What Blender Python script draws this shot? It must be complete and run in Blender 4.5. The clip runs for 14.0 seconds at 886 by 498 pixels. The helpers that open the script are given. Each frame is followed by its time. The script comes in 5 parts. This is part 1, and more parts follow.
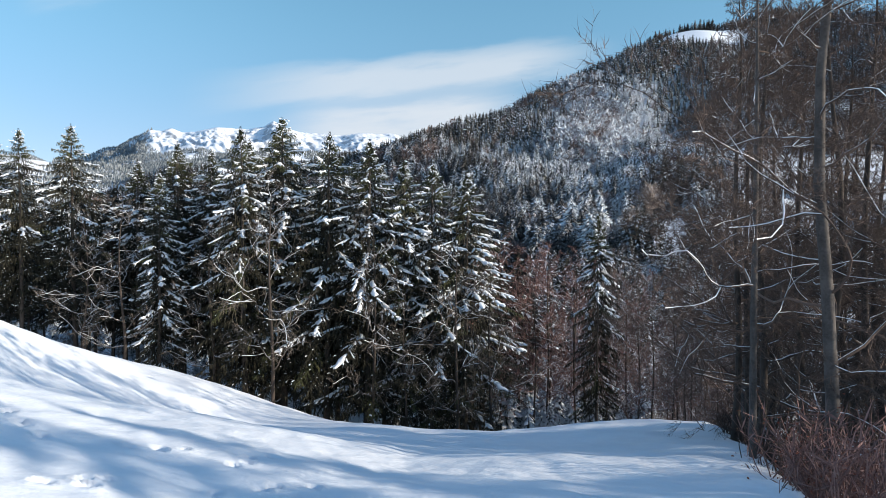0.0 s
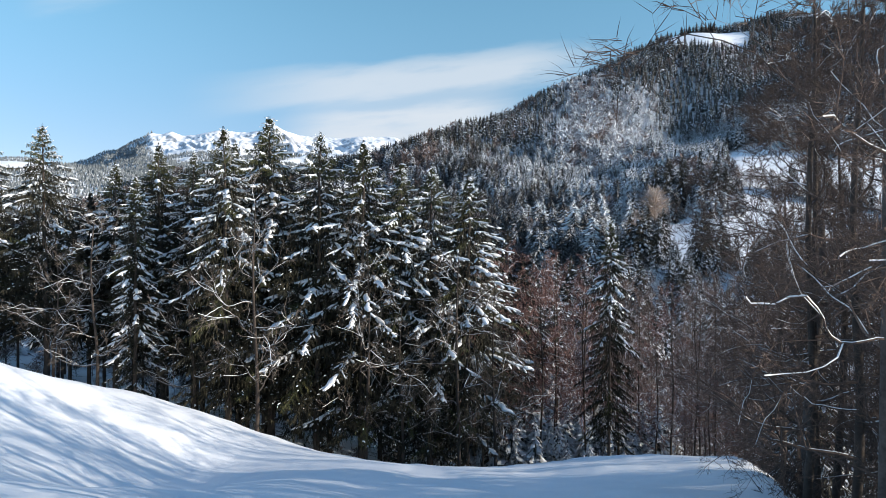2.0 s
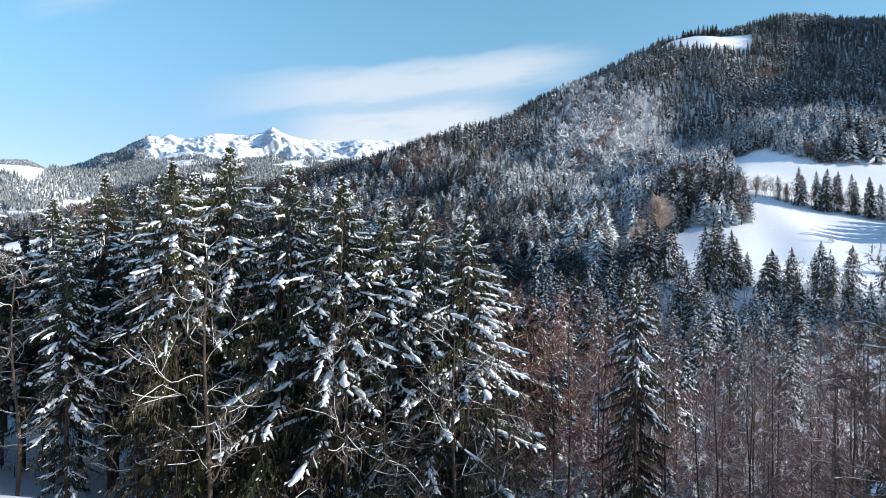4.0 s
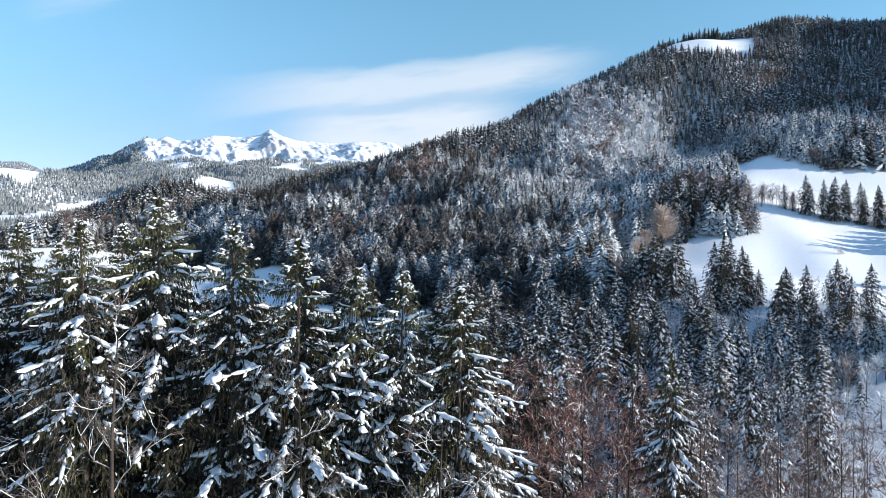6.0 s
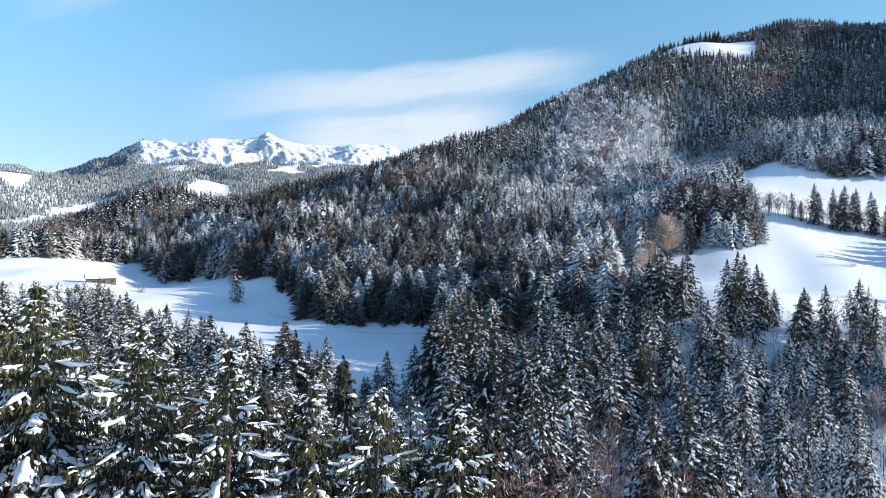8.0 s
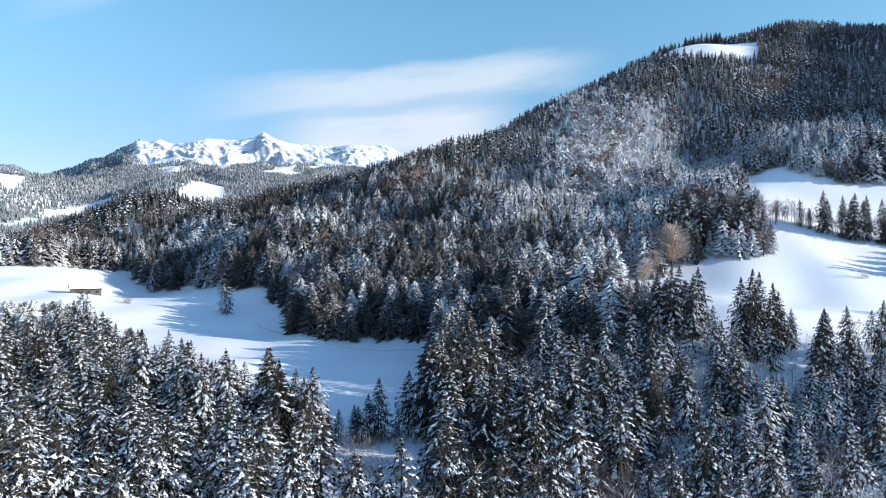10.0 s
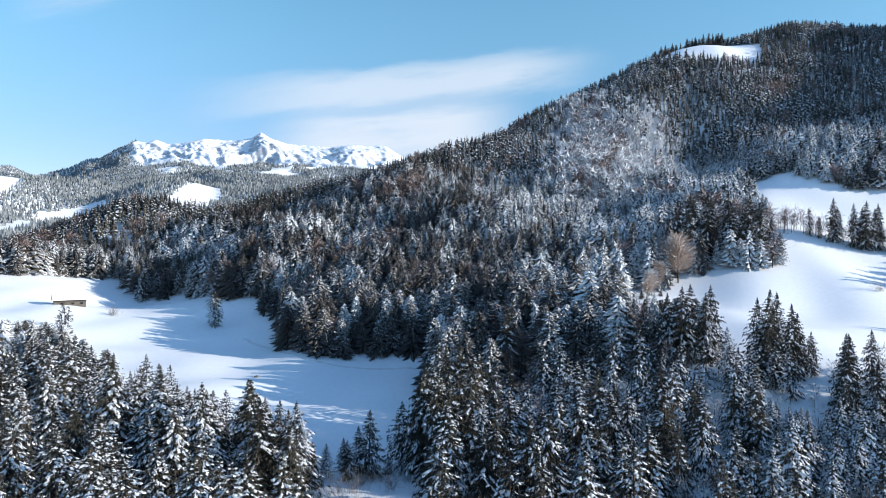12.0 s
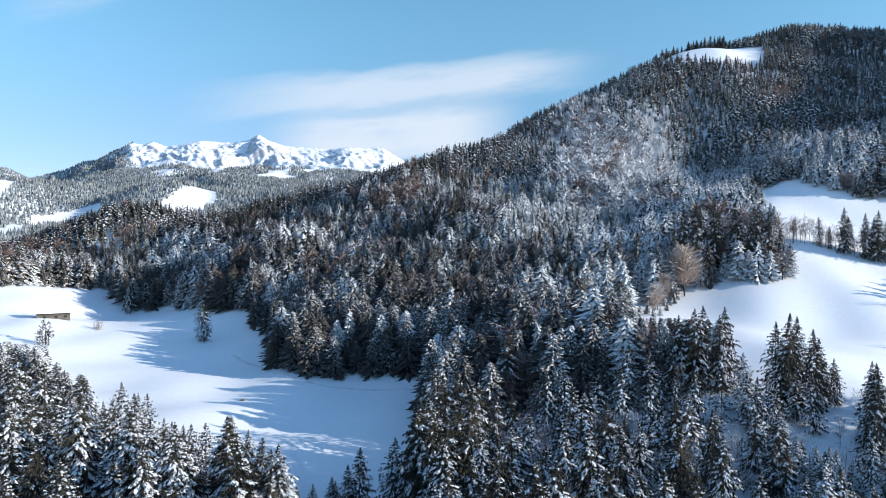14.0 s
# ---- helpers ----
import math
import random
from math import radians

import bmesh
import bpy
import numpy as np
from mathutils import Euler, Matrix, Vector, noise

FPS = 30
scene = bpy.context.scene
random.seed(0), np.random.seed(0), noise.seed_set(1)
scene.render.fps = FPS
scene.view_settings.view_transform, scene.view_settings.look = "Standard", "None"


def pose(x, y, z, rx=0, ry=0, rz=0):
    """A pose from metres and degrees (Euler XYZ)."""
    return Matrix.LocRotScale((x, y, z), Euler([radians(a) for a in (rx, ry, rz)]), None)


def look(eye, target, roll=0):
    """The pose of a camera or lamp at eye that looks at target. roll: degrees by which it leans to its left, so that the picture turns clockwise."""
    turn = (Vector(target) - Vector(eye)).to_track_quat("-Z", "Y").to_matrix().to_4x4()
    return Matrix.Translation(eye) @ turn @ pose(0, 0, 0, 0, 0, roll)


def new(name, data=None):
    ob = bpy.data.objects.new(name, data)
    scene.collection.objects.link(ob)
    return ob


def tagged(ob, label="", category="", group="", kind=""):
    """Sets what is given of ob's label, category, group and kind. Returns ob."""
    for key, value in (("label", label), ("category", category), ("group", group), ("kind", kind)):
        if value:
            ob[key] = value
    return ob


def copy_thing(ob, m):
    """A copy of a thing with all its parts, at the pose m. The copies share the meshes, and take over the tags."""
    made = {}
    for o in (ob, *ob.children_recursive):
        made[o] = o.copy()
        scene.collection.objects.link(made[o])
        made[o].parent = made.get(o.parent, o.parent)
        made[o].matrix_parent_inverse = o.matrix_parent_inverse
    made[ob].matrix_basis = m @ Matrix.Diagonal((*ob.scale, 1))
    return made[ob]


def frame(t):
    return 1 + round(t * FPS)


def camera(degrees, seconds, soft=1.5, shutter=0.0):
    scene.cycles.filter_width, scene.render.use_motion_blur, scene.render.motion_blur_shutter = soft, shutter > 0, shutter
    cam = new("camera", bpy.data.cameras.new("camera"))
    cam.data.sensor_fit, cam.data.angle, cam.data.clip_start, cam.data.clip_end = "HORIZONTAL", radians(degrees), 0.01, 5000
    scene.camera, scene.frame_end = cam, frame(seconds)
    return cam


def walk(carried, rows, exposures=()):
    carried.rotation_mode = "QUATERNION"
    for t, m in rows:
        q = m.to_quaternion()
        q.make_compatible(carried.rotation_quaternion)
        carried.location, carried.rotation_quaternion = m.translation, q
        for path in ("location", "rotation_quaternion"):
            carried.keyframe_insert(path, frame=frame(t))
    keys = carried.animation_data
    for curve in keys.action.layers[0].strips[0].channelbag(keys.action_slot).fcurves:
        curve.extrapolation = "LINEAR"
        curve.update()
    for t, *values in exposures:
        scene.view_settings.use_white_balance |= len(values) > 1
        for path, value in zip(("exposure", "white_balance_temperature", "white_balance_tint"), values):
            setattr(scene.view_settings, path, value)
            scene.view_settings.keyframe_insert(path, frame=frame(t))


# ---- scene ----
# seconds, x, y, z, pitch, yaw of the drone
FLIGHT = [
    (0, 0.00, -0.00, 16.00, -0.998, -0.001),
    (0.5, 0.01, 0.76, 15.92, -0.926, 0.017),
    (1, 0.01, 1.86, 15.88, -0.877, 0.018),
    (1.5, 0.04, 3.30, 15.97, -0.795, 0.004),
    (2, 0.04, 5.24, 16.52, -0.732, 0.029),
    (2.5, 0.10, 7.53, 17.39, -0.716, 0.026),
    (3, 0.27, 10.04, 18.28, -0.663, 0.037),
    (3.5, 0.39, 12.65, 19.36, -0.608, 0.010),
    (4, 0.44, 15.69, 20.37, -0.549, -0.043),
    (6.5, 1.38, 29.86, 26.19, -0.387, -0.210),
    (7, 1.41, 32.94, 27.44, -0.370, -0.251),
    (7.5, 1.54, 35.76, 28.59, -0.340, -0.300),
    (8, 1.60, 39.07, 29.54, -0.255, -0.368),
    (10.5, 2.22, 54.00, 35.45, -0.262, -0.601),
    (11, 2.38, 57.06, 36.61, -0.259, -0.645),
    (11.5, 2.48, 60.23, 37.71, -0.240, -0.688),
    (12, 2.68, 63.28, 38.97, -0.259, -0.706),
    (12.5, 2.72, 66.43, 40.19, -0.251, -0.763),
    (13, 2.82, 69.36, 41.29, -0.285, -0.794),
    (13.5, 2.96, 72.29, 42.40, -0.281, -0.827),
    (14, 3.17, 75.13, 43.51, -0.136, -0.862),
]
cam = camera(65.00, 14.0, soft=0.7)
walk(cam, [(t, pose(x, y, z, 90 + pitch, 0, yaw)) for t, x, y, z, pitch, yaw in FLIGHT],
     exposures=[(0, 0.6, 6750, 10), (2, 0.6, 6750, 10), (4, 0.73, 6650, 10), (6.5, 0.77, 6530, 10), (14, 0.69, 6370, 10)])

# ---- winter sky and low sun ----
SUN_HEIGHT, SUN_TURN = 16.5, 104.0   # degrees above the horizon, and round from +y towards +x
world = bpy.data.worlds.new("world")
scene.world = world
world.use_nodes = True
wt = world.node_tree
for n in list(wt.nodes):
    wt.nodes.remove(n)


def wnode(kind, **values):
    n = wt.nodes.new(kind)
    for key, v in values.items():
        n.inputs[int(key[1:])].default_value = v
    return n


def wmath(op, a, b=None, c=None, clamp=False):
    n = wt.nodes.new("ShaderNodeMath")
    n.operation, n.use_clamp = op, clamp
    for i, v in enumerate((a, b, c)):
        if v is None:
            continue
        if isinstance(v, (int, float)):
            n.inputs[i].default_value = v
        else:
            wt.links.new(v, n.inputs[i])
    return n.outputs[0]


def wband(v, lo, hi):
    n = wt.nodes.new("ShaderNodeMapRange")
    n.interpolation_type = "SMOOTHSTEP"
    wt.links.new(v, n.inputs[0])
    n.inputs[1].default_value, n.inputs[2].default_value = lo, hi
    return n.outputs[0]


sky = wt.nodes.new("ShaderNodeTexSky")
sky.sky_type, sky.sun_disc = "NISHITA", False
sky.sun_elevation, sky.sun_rotation = radians(SUN_HEIGHT), radians(SUN_TURN)
sky.altitude, sky.air_density, sky.dust_density, sky.ozone_density = 900, 0.85, 0.2, 2.1
way = wt.nodes.new("ShaderNodeTexCoord")
apart = wt.nodes.new("ShaderNodeSeparateXYZ")
wt.links.new(way.outputs["Generated"], apart.inputs[0])
ahead = wmath("MAXIMUM", apart.outputs[1], 0.05)
across, up = wmath("DIVIDE", apart.outputs[0], ahead), wmath("DIVIDE", apart.outputs[2], ahead)
cloud_place = wt.nodes.new("ShaderNodeCombineXYZ")
wt.links.new(wmath("MULTIPLY", across, 2.4), cloud_place.inputs[0])
wt.links.new(wmath("MULTIPLY", wmath("SUBTRACT", up, wmath("MULTIPLY", across, 0.12)), 13.0), cloud_place.inputs[1])
puffs = wt.nodes.new("ShaderNodeTexNoise")
puffs.inputs["Scale"].default_value, puffs.inputs["Detail"].default_value, puffs.inputs["Roughness"].default_value = 1.3, 7, 0.55
wt.links.new(cloud_place.outputs[0], puffs.inputs["Vector"])
ragged = wmath("MULTIPLY", wmath("SUBTRACT", puffs.outputs[0], 0.5), 0.09)
# the streaky upper bank of cloud and the lower one over the far range
lift = wmath("ADD", wmath("SUBTRACT", up, wmath("MULTIPLY", across, 0.10)), ragged)
bank_a = wmath("MULTIPLY", wmath("MULTIPLY", wband(lift, 0.195, 0.23), wband(lift, 0.275, 0.24)),
               wmath("MULTIPLY", wband(across, -0.40, -0.12), wband(across, 0.27, 0.10)))
bank_b = wmath("MULTIPLY", wmath("MULTIPLY", wband(lift, 0.11, 0.15), wband(lift, 0.218, 0.18)),
               wmath("MULTIPLY", wband(across, -0.27, -0.14), wband(across, 0.15, 0.02)))
bank_c = wmath("MULTIPLY", wband(lift, 0.375, 0.42), wmath("MULTIPLY", wband(across, -0.62, -0.52), wband(across, -0.42, -0.5)))
cover = wmath("MULTIPLY", wmath("ADD", wmath("ADD", wmath("MULTIPLY", bank_a, 0.66), wmath("MULTIPLY", bank_b, 0.8)), wmath("MULTIPLY", bank_c, 0.5)),
              wband(puffs.outputs[0], 0.15, 0.5), clamp=True)
cover = wmath("MULTIPLY", cover, wband(apart.outputs[1], 0.1, 0.3))
mix = wt.nodes.new("ShaderNodeMix")
mix.data_type = "RGBA"
wt.links.new(cover, mix.inputs[0])
clear = wt.nodes.new("ShaderNodeMix")
clear.data_type, clear.blend_type = "RGBA", "MULTIPLY"
clear.inputs[0].default_value = 1.0
tint = wt.nodes.new("ShaderNodeMix")
tint.data_type = "RGBA"
tint.inputs[6].default_value, tint.inputs[7].default_value = (0.67, 0.62, 0.67, 1), (0.82, 1.10, 0.98, 1)
wt.links.new(wband(apart.outputs[2], 0.04, 0.36), tint.inputs[0])
zenith = wt.nodes.new("ShaderNodeMix")
zenith.data_type = "RGBA"
wt.links.new(tint.outputs[2], zenith.inputs[6])
zenith.inputs[7].default_value = (1.12, 1.27, 1.28, 1)
wt.links.new(wband(apart.outputs[2], 0.36, 0.75), zenith.inputs[0])
wt.links.new(zenith.outputs[2], clear.inputs[7])
wt.links.new(sky.outputs[0], clear.inputs[6])
wt.links.new(clear.outputs[2], mix.inputs[6])
mix.inputs[7].default_value = (3.5, 3.75, 4.1, 1)
back = wt.nodes.new("ShaderNodeBackground")
back.inputs[1].default_value = 0.15
wt.links.new(mix.outputs[2], back.inputs[0])
wout = wt.nodes.new("ShaderNodeOutputWorld")
wt.links.new(back.outputs[0], wout.inputs[0])

sun = new("sun", bpy.data.lights.new("sun", "SUN"))
sun.data.energy, sun.data.angle, sun.data.color = 4.2, radians(0.55), (1.0, 0.93, 0.82)
sun.matrix_world = look((math.sin(radians(SUN_TURN)) * math.cos(radians(SUN_HEIGHT)) * 500,
                         math.cos(radians(SUN_TURN)) * math.cos(radians(SUN_HEIGHT)) * 500,
                         math.sin(radians(SUN_HEIGHT)) * 500), (0, 0, 0))

# ---- materials ----
def material(name, base, dark=None, rough=0.8, scale=3.0, fine=30.0, bump=0.3, depth=0.02, per="", amount=0.5, spec=0.3):
    """A surface whose colour drifts between base and dark at two scales, with relief. per: 'object' or 'island' for drift from piece to piece."""
    m = bpy.data.materials.new(name)
    m.use_nodes = True
    t = m.node_tree
    p = t.nodes["Principled BSDF"]
    p.inputs["Roughness"].default_value = rough
    p.inputs["Specular IOR Level"].default_value = spec
    co = t.nodes.new("ShaderNodeTexCoord")
    geo = t.nodes.new("ShaderNodeNewGeometry")
    big, small = t.nodes.new("ShaderNodeTexNoise"), t.nodes.new("ShaderNodeTexNoise")
    for n, s in ((big, scale), (small, fine)):
        n.inputs["Scale"].default_value, n.inputs["Detail"].default_value = s, 4
        t.links.new(geo.outputs["Position"], n.inputs["Vector"])
    add = t.nodes.new("ShaderNodeMath")
    add.operation = "MULTIPLY_ADD"
    t.links.new(small.outputs[0], add.inputs[0])
    add.inputs[1].default_value = 0.5
    t.links.new(big.outputs[0], add.inputs[2])
    factor = add.outputs[0]
    if per:
        if per == "object":
            info = t.nodes.new("ShaderNodeObjectInfo").outputs["Random"]
        else:
            info = geo.outputs["Random Per Island"]
        more = t.nodes.new("ShaderNodeMath")
        more.operation = "MULTIPLY_ADD"
        t.links.new(info, more.inputs[0])
        more.inputs[1].default_value = amount
        t.links.new(factor, more.inputs[2])
        less = t.nodes.new("ShaderNodeMath")
        less.operation = "SUBTRACT"
        t.links.new(more.outputs[0], less.inputs[0])
        less.inputs[1].default_value = amount / 2
        factor = less.outputs[0]
    ramp = t.nodes.new("ShaderNodeMapRange")
    t.links.new(factor, ramp.inputs[0])
    ramp.inputs[1].default_value, ramp.inputs[2].default_value = 0.45, 1.05
    mixed = t.nodes.new("ShaderNodeMix")
    mixed.data_type = "RGBA"
    t.links.new(ramp.outputs[0], mixed.inputs[0])
    mixed.inputs[6].default_value, mixed.inputs[7].default_value = (*(dark or base), 1), (*base, 1)
    t.links.new(mixed.outputs[2], p.inputs["Base Color"])
    if bump:
        b = t.nodes.new("ShaderNodeBump")
        b.inputs["Strength"].default_value, b.inputs["Distance"].default_value = bump, depth
        t.links.new(add.outputs[0], b.inputs["Height"])
        t.links.new(b.outputs[0], p.inputs["Normal"])
    return m


def mountain_snow():
    """Snow that lies on all but the steepest ground, where rock and scrub come through."""
    m = material("ground_snow", (0.88, 0.89, 0.91), (0.80, 0.82, 0.86), 0.55, 0.7, 7.0, 0.5, 0.08, spec=0.25)
    t = m.node_tree
    p = t.nodes["Principled BSDF"]
    snow = p.inputs["Base Color"].links[0].from_socket
    geo = t.nodes.new("ShaderNodeNewGeometry")
    parts = t.nodes.new("ShaderNodeSeparateXYZ")
    t.links.new(geo.outputs["Normal"], parts.inputs[0])
    where = t.nodes.new("ShaderNodeSeparateXYZ")
    t.links.new(geo.outputs["Position"], where.inputs[0])
    patch = t.nodes.new("ShaderNodeTexNoise")
    patch.inputs["Scale"].default_value, patch.inputs["Detail"].default_value, patch.inputs["Roughness"].default_value = 0.016, 8, 0.68
    t.links.new(geo.outputs["Position"], patch.inputs["Vector"])
    steep = t.nodes.new("ShaderNodeMath")
    steep.operation = "MULTIPLY_ADD"
    t.links.new(patch.outputs[0], steep.inputs[0])
    steep.inputs[1].default_value = -0.55
    t.links.new(parts.outputs[2], steep.inputs[2])
    bare = t.nodes.new("ShaderNodeMapRange")
    t.links.new(steep.outputs[0], bare.inputs[0])
    bare.inputs[1].default_value, bare.inputs[2].default_value, bare.inputs[3].default_value, bare.inputs[4].default_value = 0.43, 0.52, 0.9, 0.0
    far = t.nodes.new("ShaderNodeMapRange")
    t.links.new(where.outputs[1], far.inputs[0])
    far.inputs[1].default_value, far.inputs[2].default_value = 1500, 2000
    k = t.nodes.new("ShaderNodeMath")
    k.operation = "MULTIPLY"
    t.links.new(bare.outputs[0], k.inputs[0])
    t.links.new(far.outputs[0], k.inputs[1])
    mixed = t.nodes.new("ShaderNodeMix")
    mixed.data_type = "RGBA"
    t.links.new(k.outputs[0], mixed.inputs[0])
    t.links.new(snow, mixed.inputs[6])
    mixed.inputs[7].default_value = (0.36, 0.38, 0.42, 1)
    t.links.new(mixed.outputs[2], p.inputs["Base Color"])
    return m


def frosted(name, base, dark, cover, soft=0.17, size=1.7, full=0.94):
    """Needles or twigs with snow lodged on whatever faces up, in clumps of about a metre."""
    m = material(name, base, dark, 0.8, 0.11, 1.2, 0, per="island", amount=0.5)
    t = m.node_tree
    p = t.nodes["Principled BSDF"]
    green = p.inputs["Base Color"].links[0].from_socket
    geo = t.nodes.new("ShaderNodeNewGeometry")
    parts = t.nodes.new("ShaderNodeSeparateXYZ")
    t.links.new(geo.outputs["Normal"], parts.inputs[0])
    clumps = t.nodes.new("ShaderNodeTexNoise")
    clumps.inputs["Scale"].default_value, clumps.inputs["Detail"].default_value, clumps.inputs["Roughness"].default_value = size, 3, 0.65
    t.links.new(geo.outputs["Position"], clumps.inputs["Vector"])
    drift = t.nodes.new("ShaderNodeTexNoise")
    drift.inputs["Scale"].default_value, drift.inputs["Detail"].default_value = 0.035, 2
    t.links.new(geo.outputs["Position"], drift.inputs["Vector"])
    a = t.nodes.new("ShaderNodeMath")
    a.operation = "MULTIPLY_ADD"
    t.links.new(parts.outputs[2], a.inputs[0])
    a.inputs[1].default_value = 0.33
    t.links.new(clumps.outputs[0], a.inputs[2])
    b = t.nodes.new("ShaderNodeMath")
    b.operation = "MULTIPLY_ADD"
    t.links.new(drift.outputs[0], b.inputs[0])
    b.inputs[1].default_value = 0.6
    t.links.new(a.outputs[0], b.inputs[2])
    k = t.nodes.new("ShaderNodeMapRange")
    t.links.new(b.outputs[0], k.inputs[0])
    k.inputs[1].default_value, k.inputs[2].default_value, k.inputs[4].default_value = cover, cover + soft, full
    mixed = t.nodes.new("ShaderNodeMix")
    mixed.data_type = "RGBA"
    t.links.new(k.outputs[0], mixed.inputs[0])
    t.links.new(green, mixed.inputs[6])
    mixed.inputs[7].default_value = (0.84, 0.86, 0.89, 1)
    t.links.new(mixed.outputs[2], p.inputs["Base Color"])
    return m


GROUND_SNOW = mountain_snow()
# steps of one snow dusting; the hill mixes them to paint shade and haze too
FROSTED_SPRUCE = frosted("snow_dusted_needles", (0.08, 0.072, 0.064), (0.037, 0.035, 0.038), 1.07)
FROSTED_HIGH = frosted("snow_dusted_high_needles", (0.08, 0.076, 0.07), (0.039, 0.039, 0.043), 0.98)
# grey-blue base and soft frost also paint distance haze into these needles
FROSTED_HAZY = frosted("dusted_hazy_far_needles", (0.16, 0.18, 0.19), (0.10, 0.115, 0.125), 0.78, 0.7, 0.3, 0.6)
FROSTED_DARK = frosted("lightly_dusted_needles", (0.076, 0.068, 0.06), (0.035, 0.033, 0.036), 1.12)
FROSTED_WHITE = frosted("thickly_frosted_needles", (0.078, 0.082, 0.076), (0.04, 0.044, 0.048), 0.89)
HOAR_TWIGS = frosted("hoar_frosted_twigs", (0.24, 0.19, 0.175), (0.12, 0.097, 0.092), 0.52, 0.25, 1.2)
FROSTED_TWIGS = frosted("frosted_twigs", (0.25, 0.175, 0.155), (0.11, 0.077, 0.068), 1.0, 0.22, 1.2)
TAN_TWIGS = frosted("tan_frosted_twigs", (0.46, 0.35, 0.28), (0.26, 0.19, 0.15), 0.85, 0.25, 1.2)
TREE_SNOW = material("tree_snow", (0.88, 0.89, 0.91), (0.78, 0.80, 0.84), 0.6, 1.5, 14.0, 0.5, 0.05)
ROOF_SNOW = material("roof_snow", (0.88, 0.89, 0.91), (0.82, 0.84, 0.87), 0.6, 0.8, 6.0, 0.3, 0.04)
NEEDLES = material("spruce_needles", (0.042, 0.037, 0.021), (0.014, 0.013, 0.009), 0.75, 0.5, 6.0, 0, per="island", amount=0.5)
# paler olive needles for the top metres and odd lower branches
OLIVE_NEEDLES = material("top_needles", (0.085, 0.085, 0.034), (0.04, 0.042, 0.018), 0.75, 0.5, 6.0, 0, per="island", amount=0.5)
FAR_NEEDLES = material("far_needles", (0.056, 0.051, 0.037), (0.021, 0.020, 0.018), 0.8, 0.05, 1.0, 0, per="island", amount=0.7)
SPRUCE_BARK = material("spruce_bark", (0.13, 0.10, 0.08), (0.05, 0.04, 0.035), 0.9, 1.5, 18.0, 0.8, 0.04)
BEECH_BARK = material("beech_bark", (0.085, 0.064, 0.052), (0.028, 0.022, 0.018), 0.85, 0.9, 11.0, 0.6, 0.03)
GREY_BARK = material("grey_beech_bark", (0.14, 0.12, 0.108), (0.035, 0.028, 0.025), 0.85, 2.2, 16.0, 0.9, 0.03)
TWIGS = material("brown_twigs", (0.16, 0.108, 0.085), (0.06, 0.042, 0.034), 0.85, 0.4, 4.0, 0, per="island", amount=0.5)
BRUSH_TWIGS = material("dark_brush_twigs", (0.075, 0.05, 0.04), (0.03, 0.021, 0.018), 0.85, 0.4, 4.0, 0, per="island", amount=0.5)
RED_TWIGS = material("reddish_twigs", (0.31, 0.175, 0.15), (0.12, 0.068, 0.06), 0.85, 0.25, 3.0, 0, per="island", amount=0.6)
GREY_TWIGS = material("grey_twigs", (0.20, 0.165, 0.14), (0.09, 0.07, 0.058), 0.85, 0.4, 4.0, 0, per="island", amount=0.5)
DUN_TWIGS = material("dun_twigs", (0.26, 0.187, 0.165), (0.12, 0.086, 0.076), 0.85, 0.4, 4.0, 0, per="island", amount=0.5)
RED_LEAVES = material("dry_red_leaves", (0.20, 0.055, 0.032), (0.10, 0.035, 0.022), 0.8, 2.0, 12.0, 0, per="island", amount=0.6)
TIMBER = material("weathered_timber", (0.15, 0.125, 0.105), (0.07, 0.058, 0.05), 0.85, 0.8, 9.0, 0.6, 0.03)
PLASTER = material("hut_stone_wall", (0.17, 0.155, 0.14), (0.08, 0.072, 0.066), 0.9, 0.7, 6.0, 0.5, 0.04)
GLASS = material("dark_window_glass", (0.03, 0.035, 0.04), (0.02, 0.02, 0.025), 0.08, 1.0, 4.0, 0, spec=0.6)
ROCK = material("grey_rock", (0.22, 0.21, 0.20), (0.10, 0.095, 0.09), 0.9, 1.2, 10.0, 0.8, 0.06)
TRODDEN = material("trodden_snow", (0.82, 0.82, 0.84), (0.58, 0.56, 0.55), 0.7, 0.5, 5.0, 0.6, 0.06)

# ---- the lie of the land: heights in metres over the plan ----
RIDGE = [(700, 900, 293), (515, 850, 285), (400, 815, 272), (290, 789, 250), (150, 720, 184), (11, 650, 109), (-26, 636, 99), (-60, 628, 88),
         (-100, 618, 77), (-137, 607, 68), (-185, 602, 55), (-228, 605, 66), (-262, 605, 55), (-330, 620, 32), (-500, 660, 14)]
BEHIND_RIDGE = [(700, 1100, 280), (290, 960, 170), (11, 820, 50), (-150, 800, 0), (-400, 820, -10), (-700, 800, 0)]
HILL_FACE = [(56, 404, 30), (78, 493, 62), (134, 486, 60), (30, 318, 3), (-36, 352, 8), (113, 362, 18), (-100, 480, 26),
             (-164, 466, 8), (-250, 530, 22), (210, 590, 122), (100, 580, 98), (300, 640, 160), (430, 730, 212), (545, 740, 226), (-20, 520, 62)]
VALLEY = [(0, 180, -13), (60, 172, -12), (-60, 190, -11), (-120, 190, -3), (-10, 235, -10), (-30, 290, -6), (-8, 325, -2),
          (-55, 347, 0), (-55, 280, -4), (-100, 391, 1), (-158, 405, 7), (-178, 409, 10), (-240, 505, 20), (-290, 400, 19),
          (-150, 300, 3), (-170, 240, 6), (-300, 250, 24), (0, 120, -9), (-100, 110, 4)]
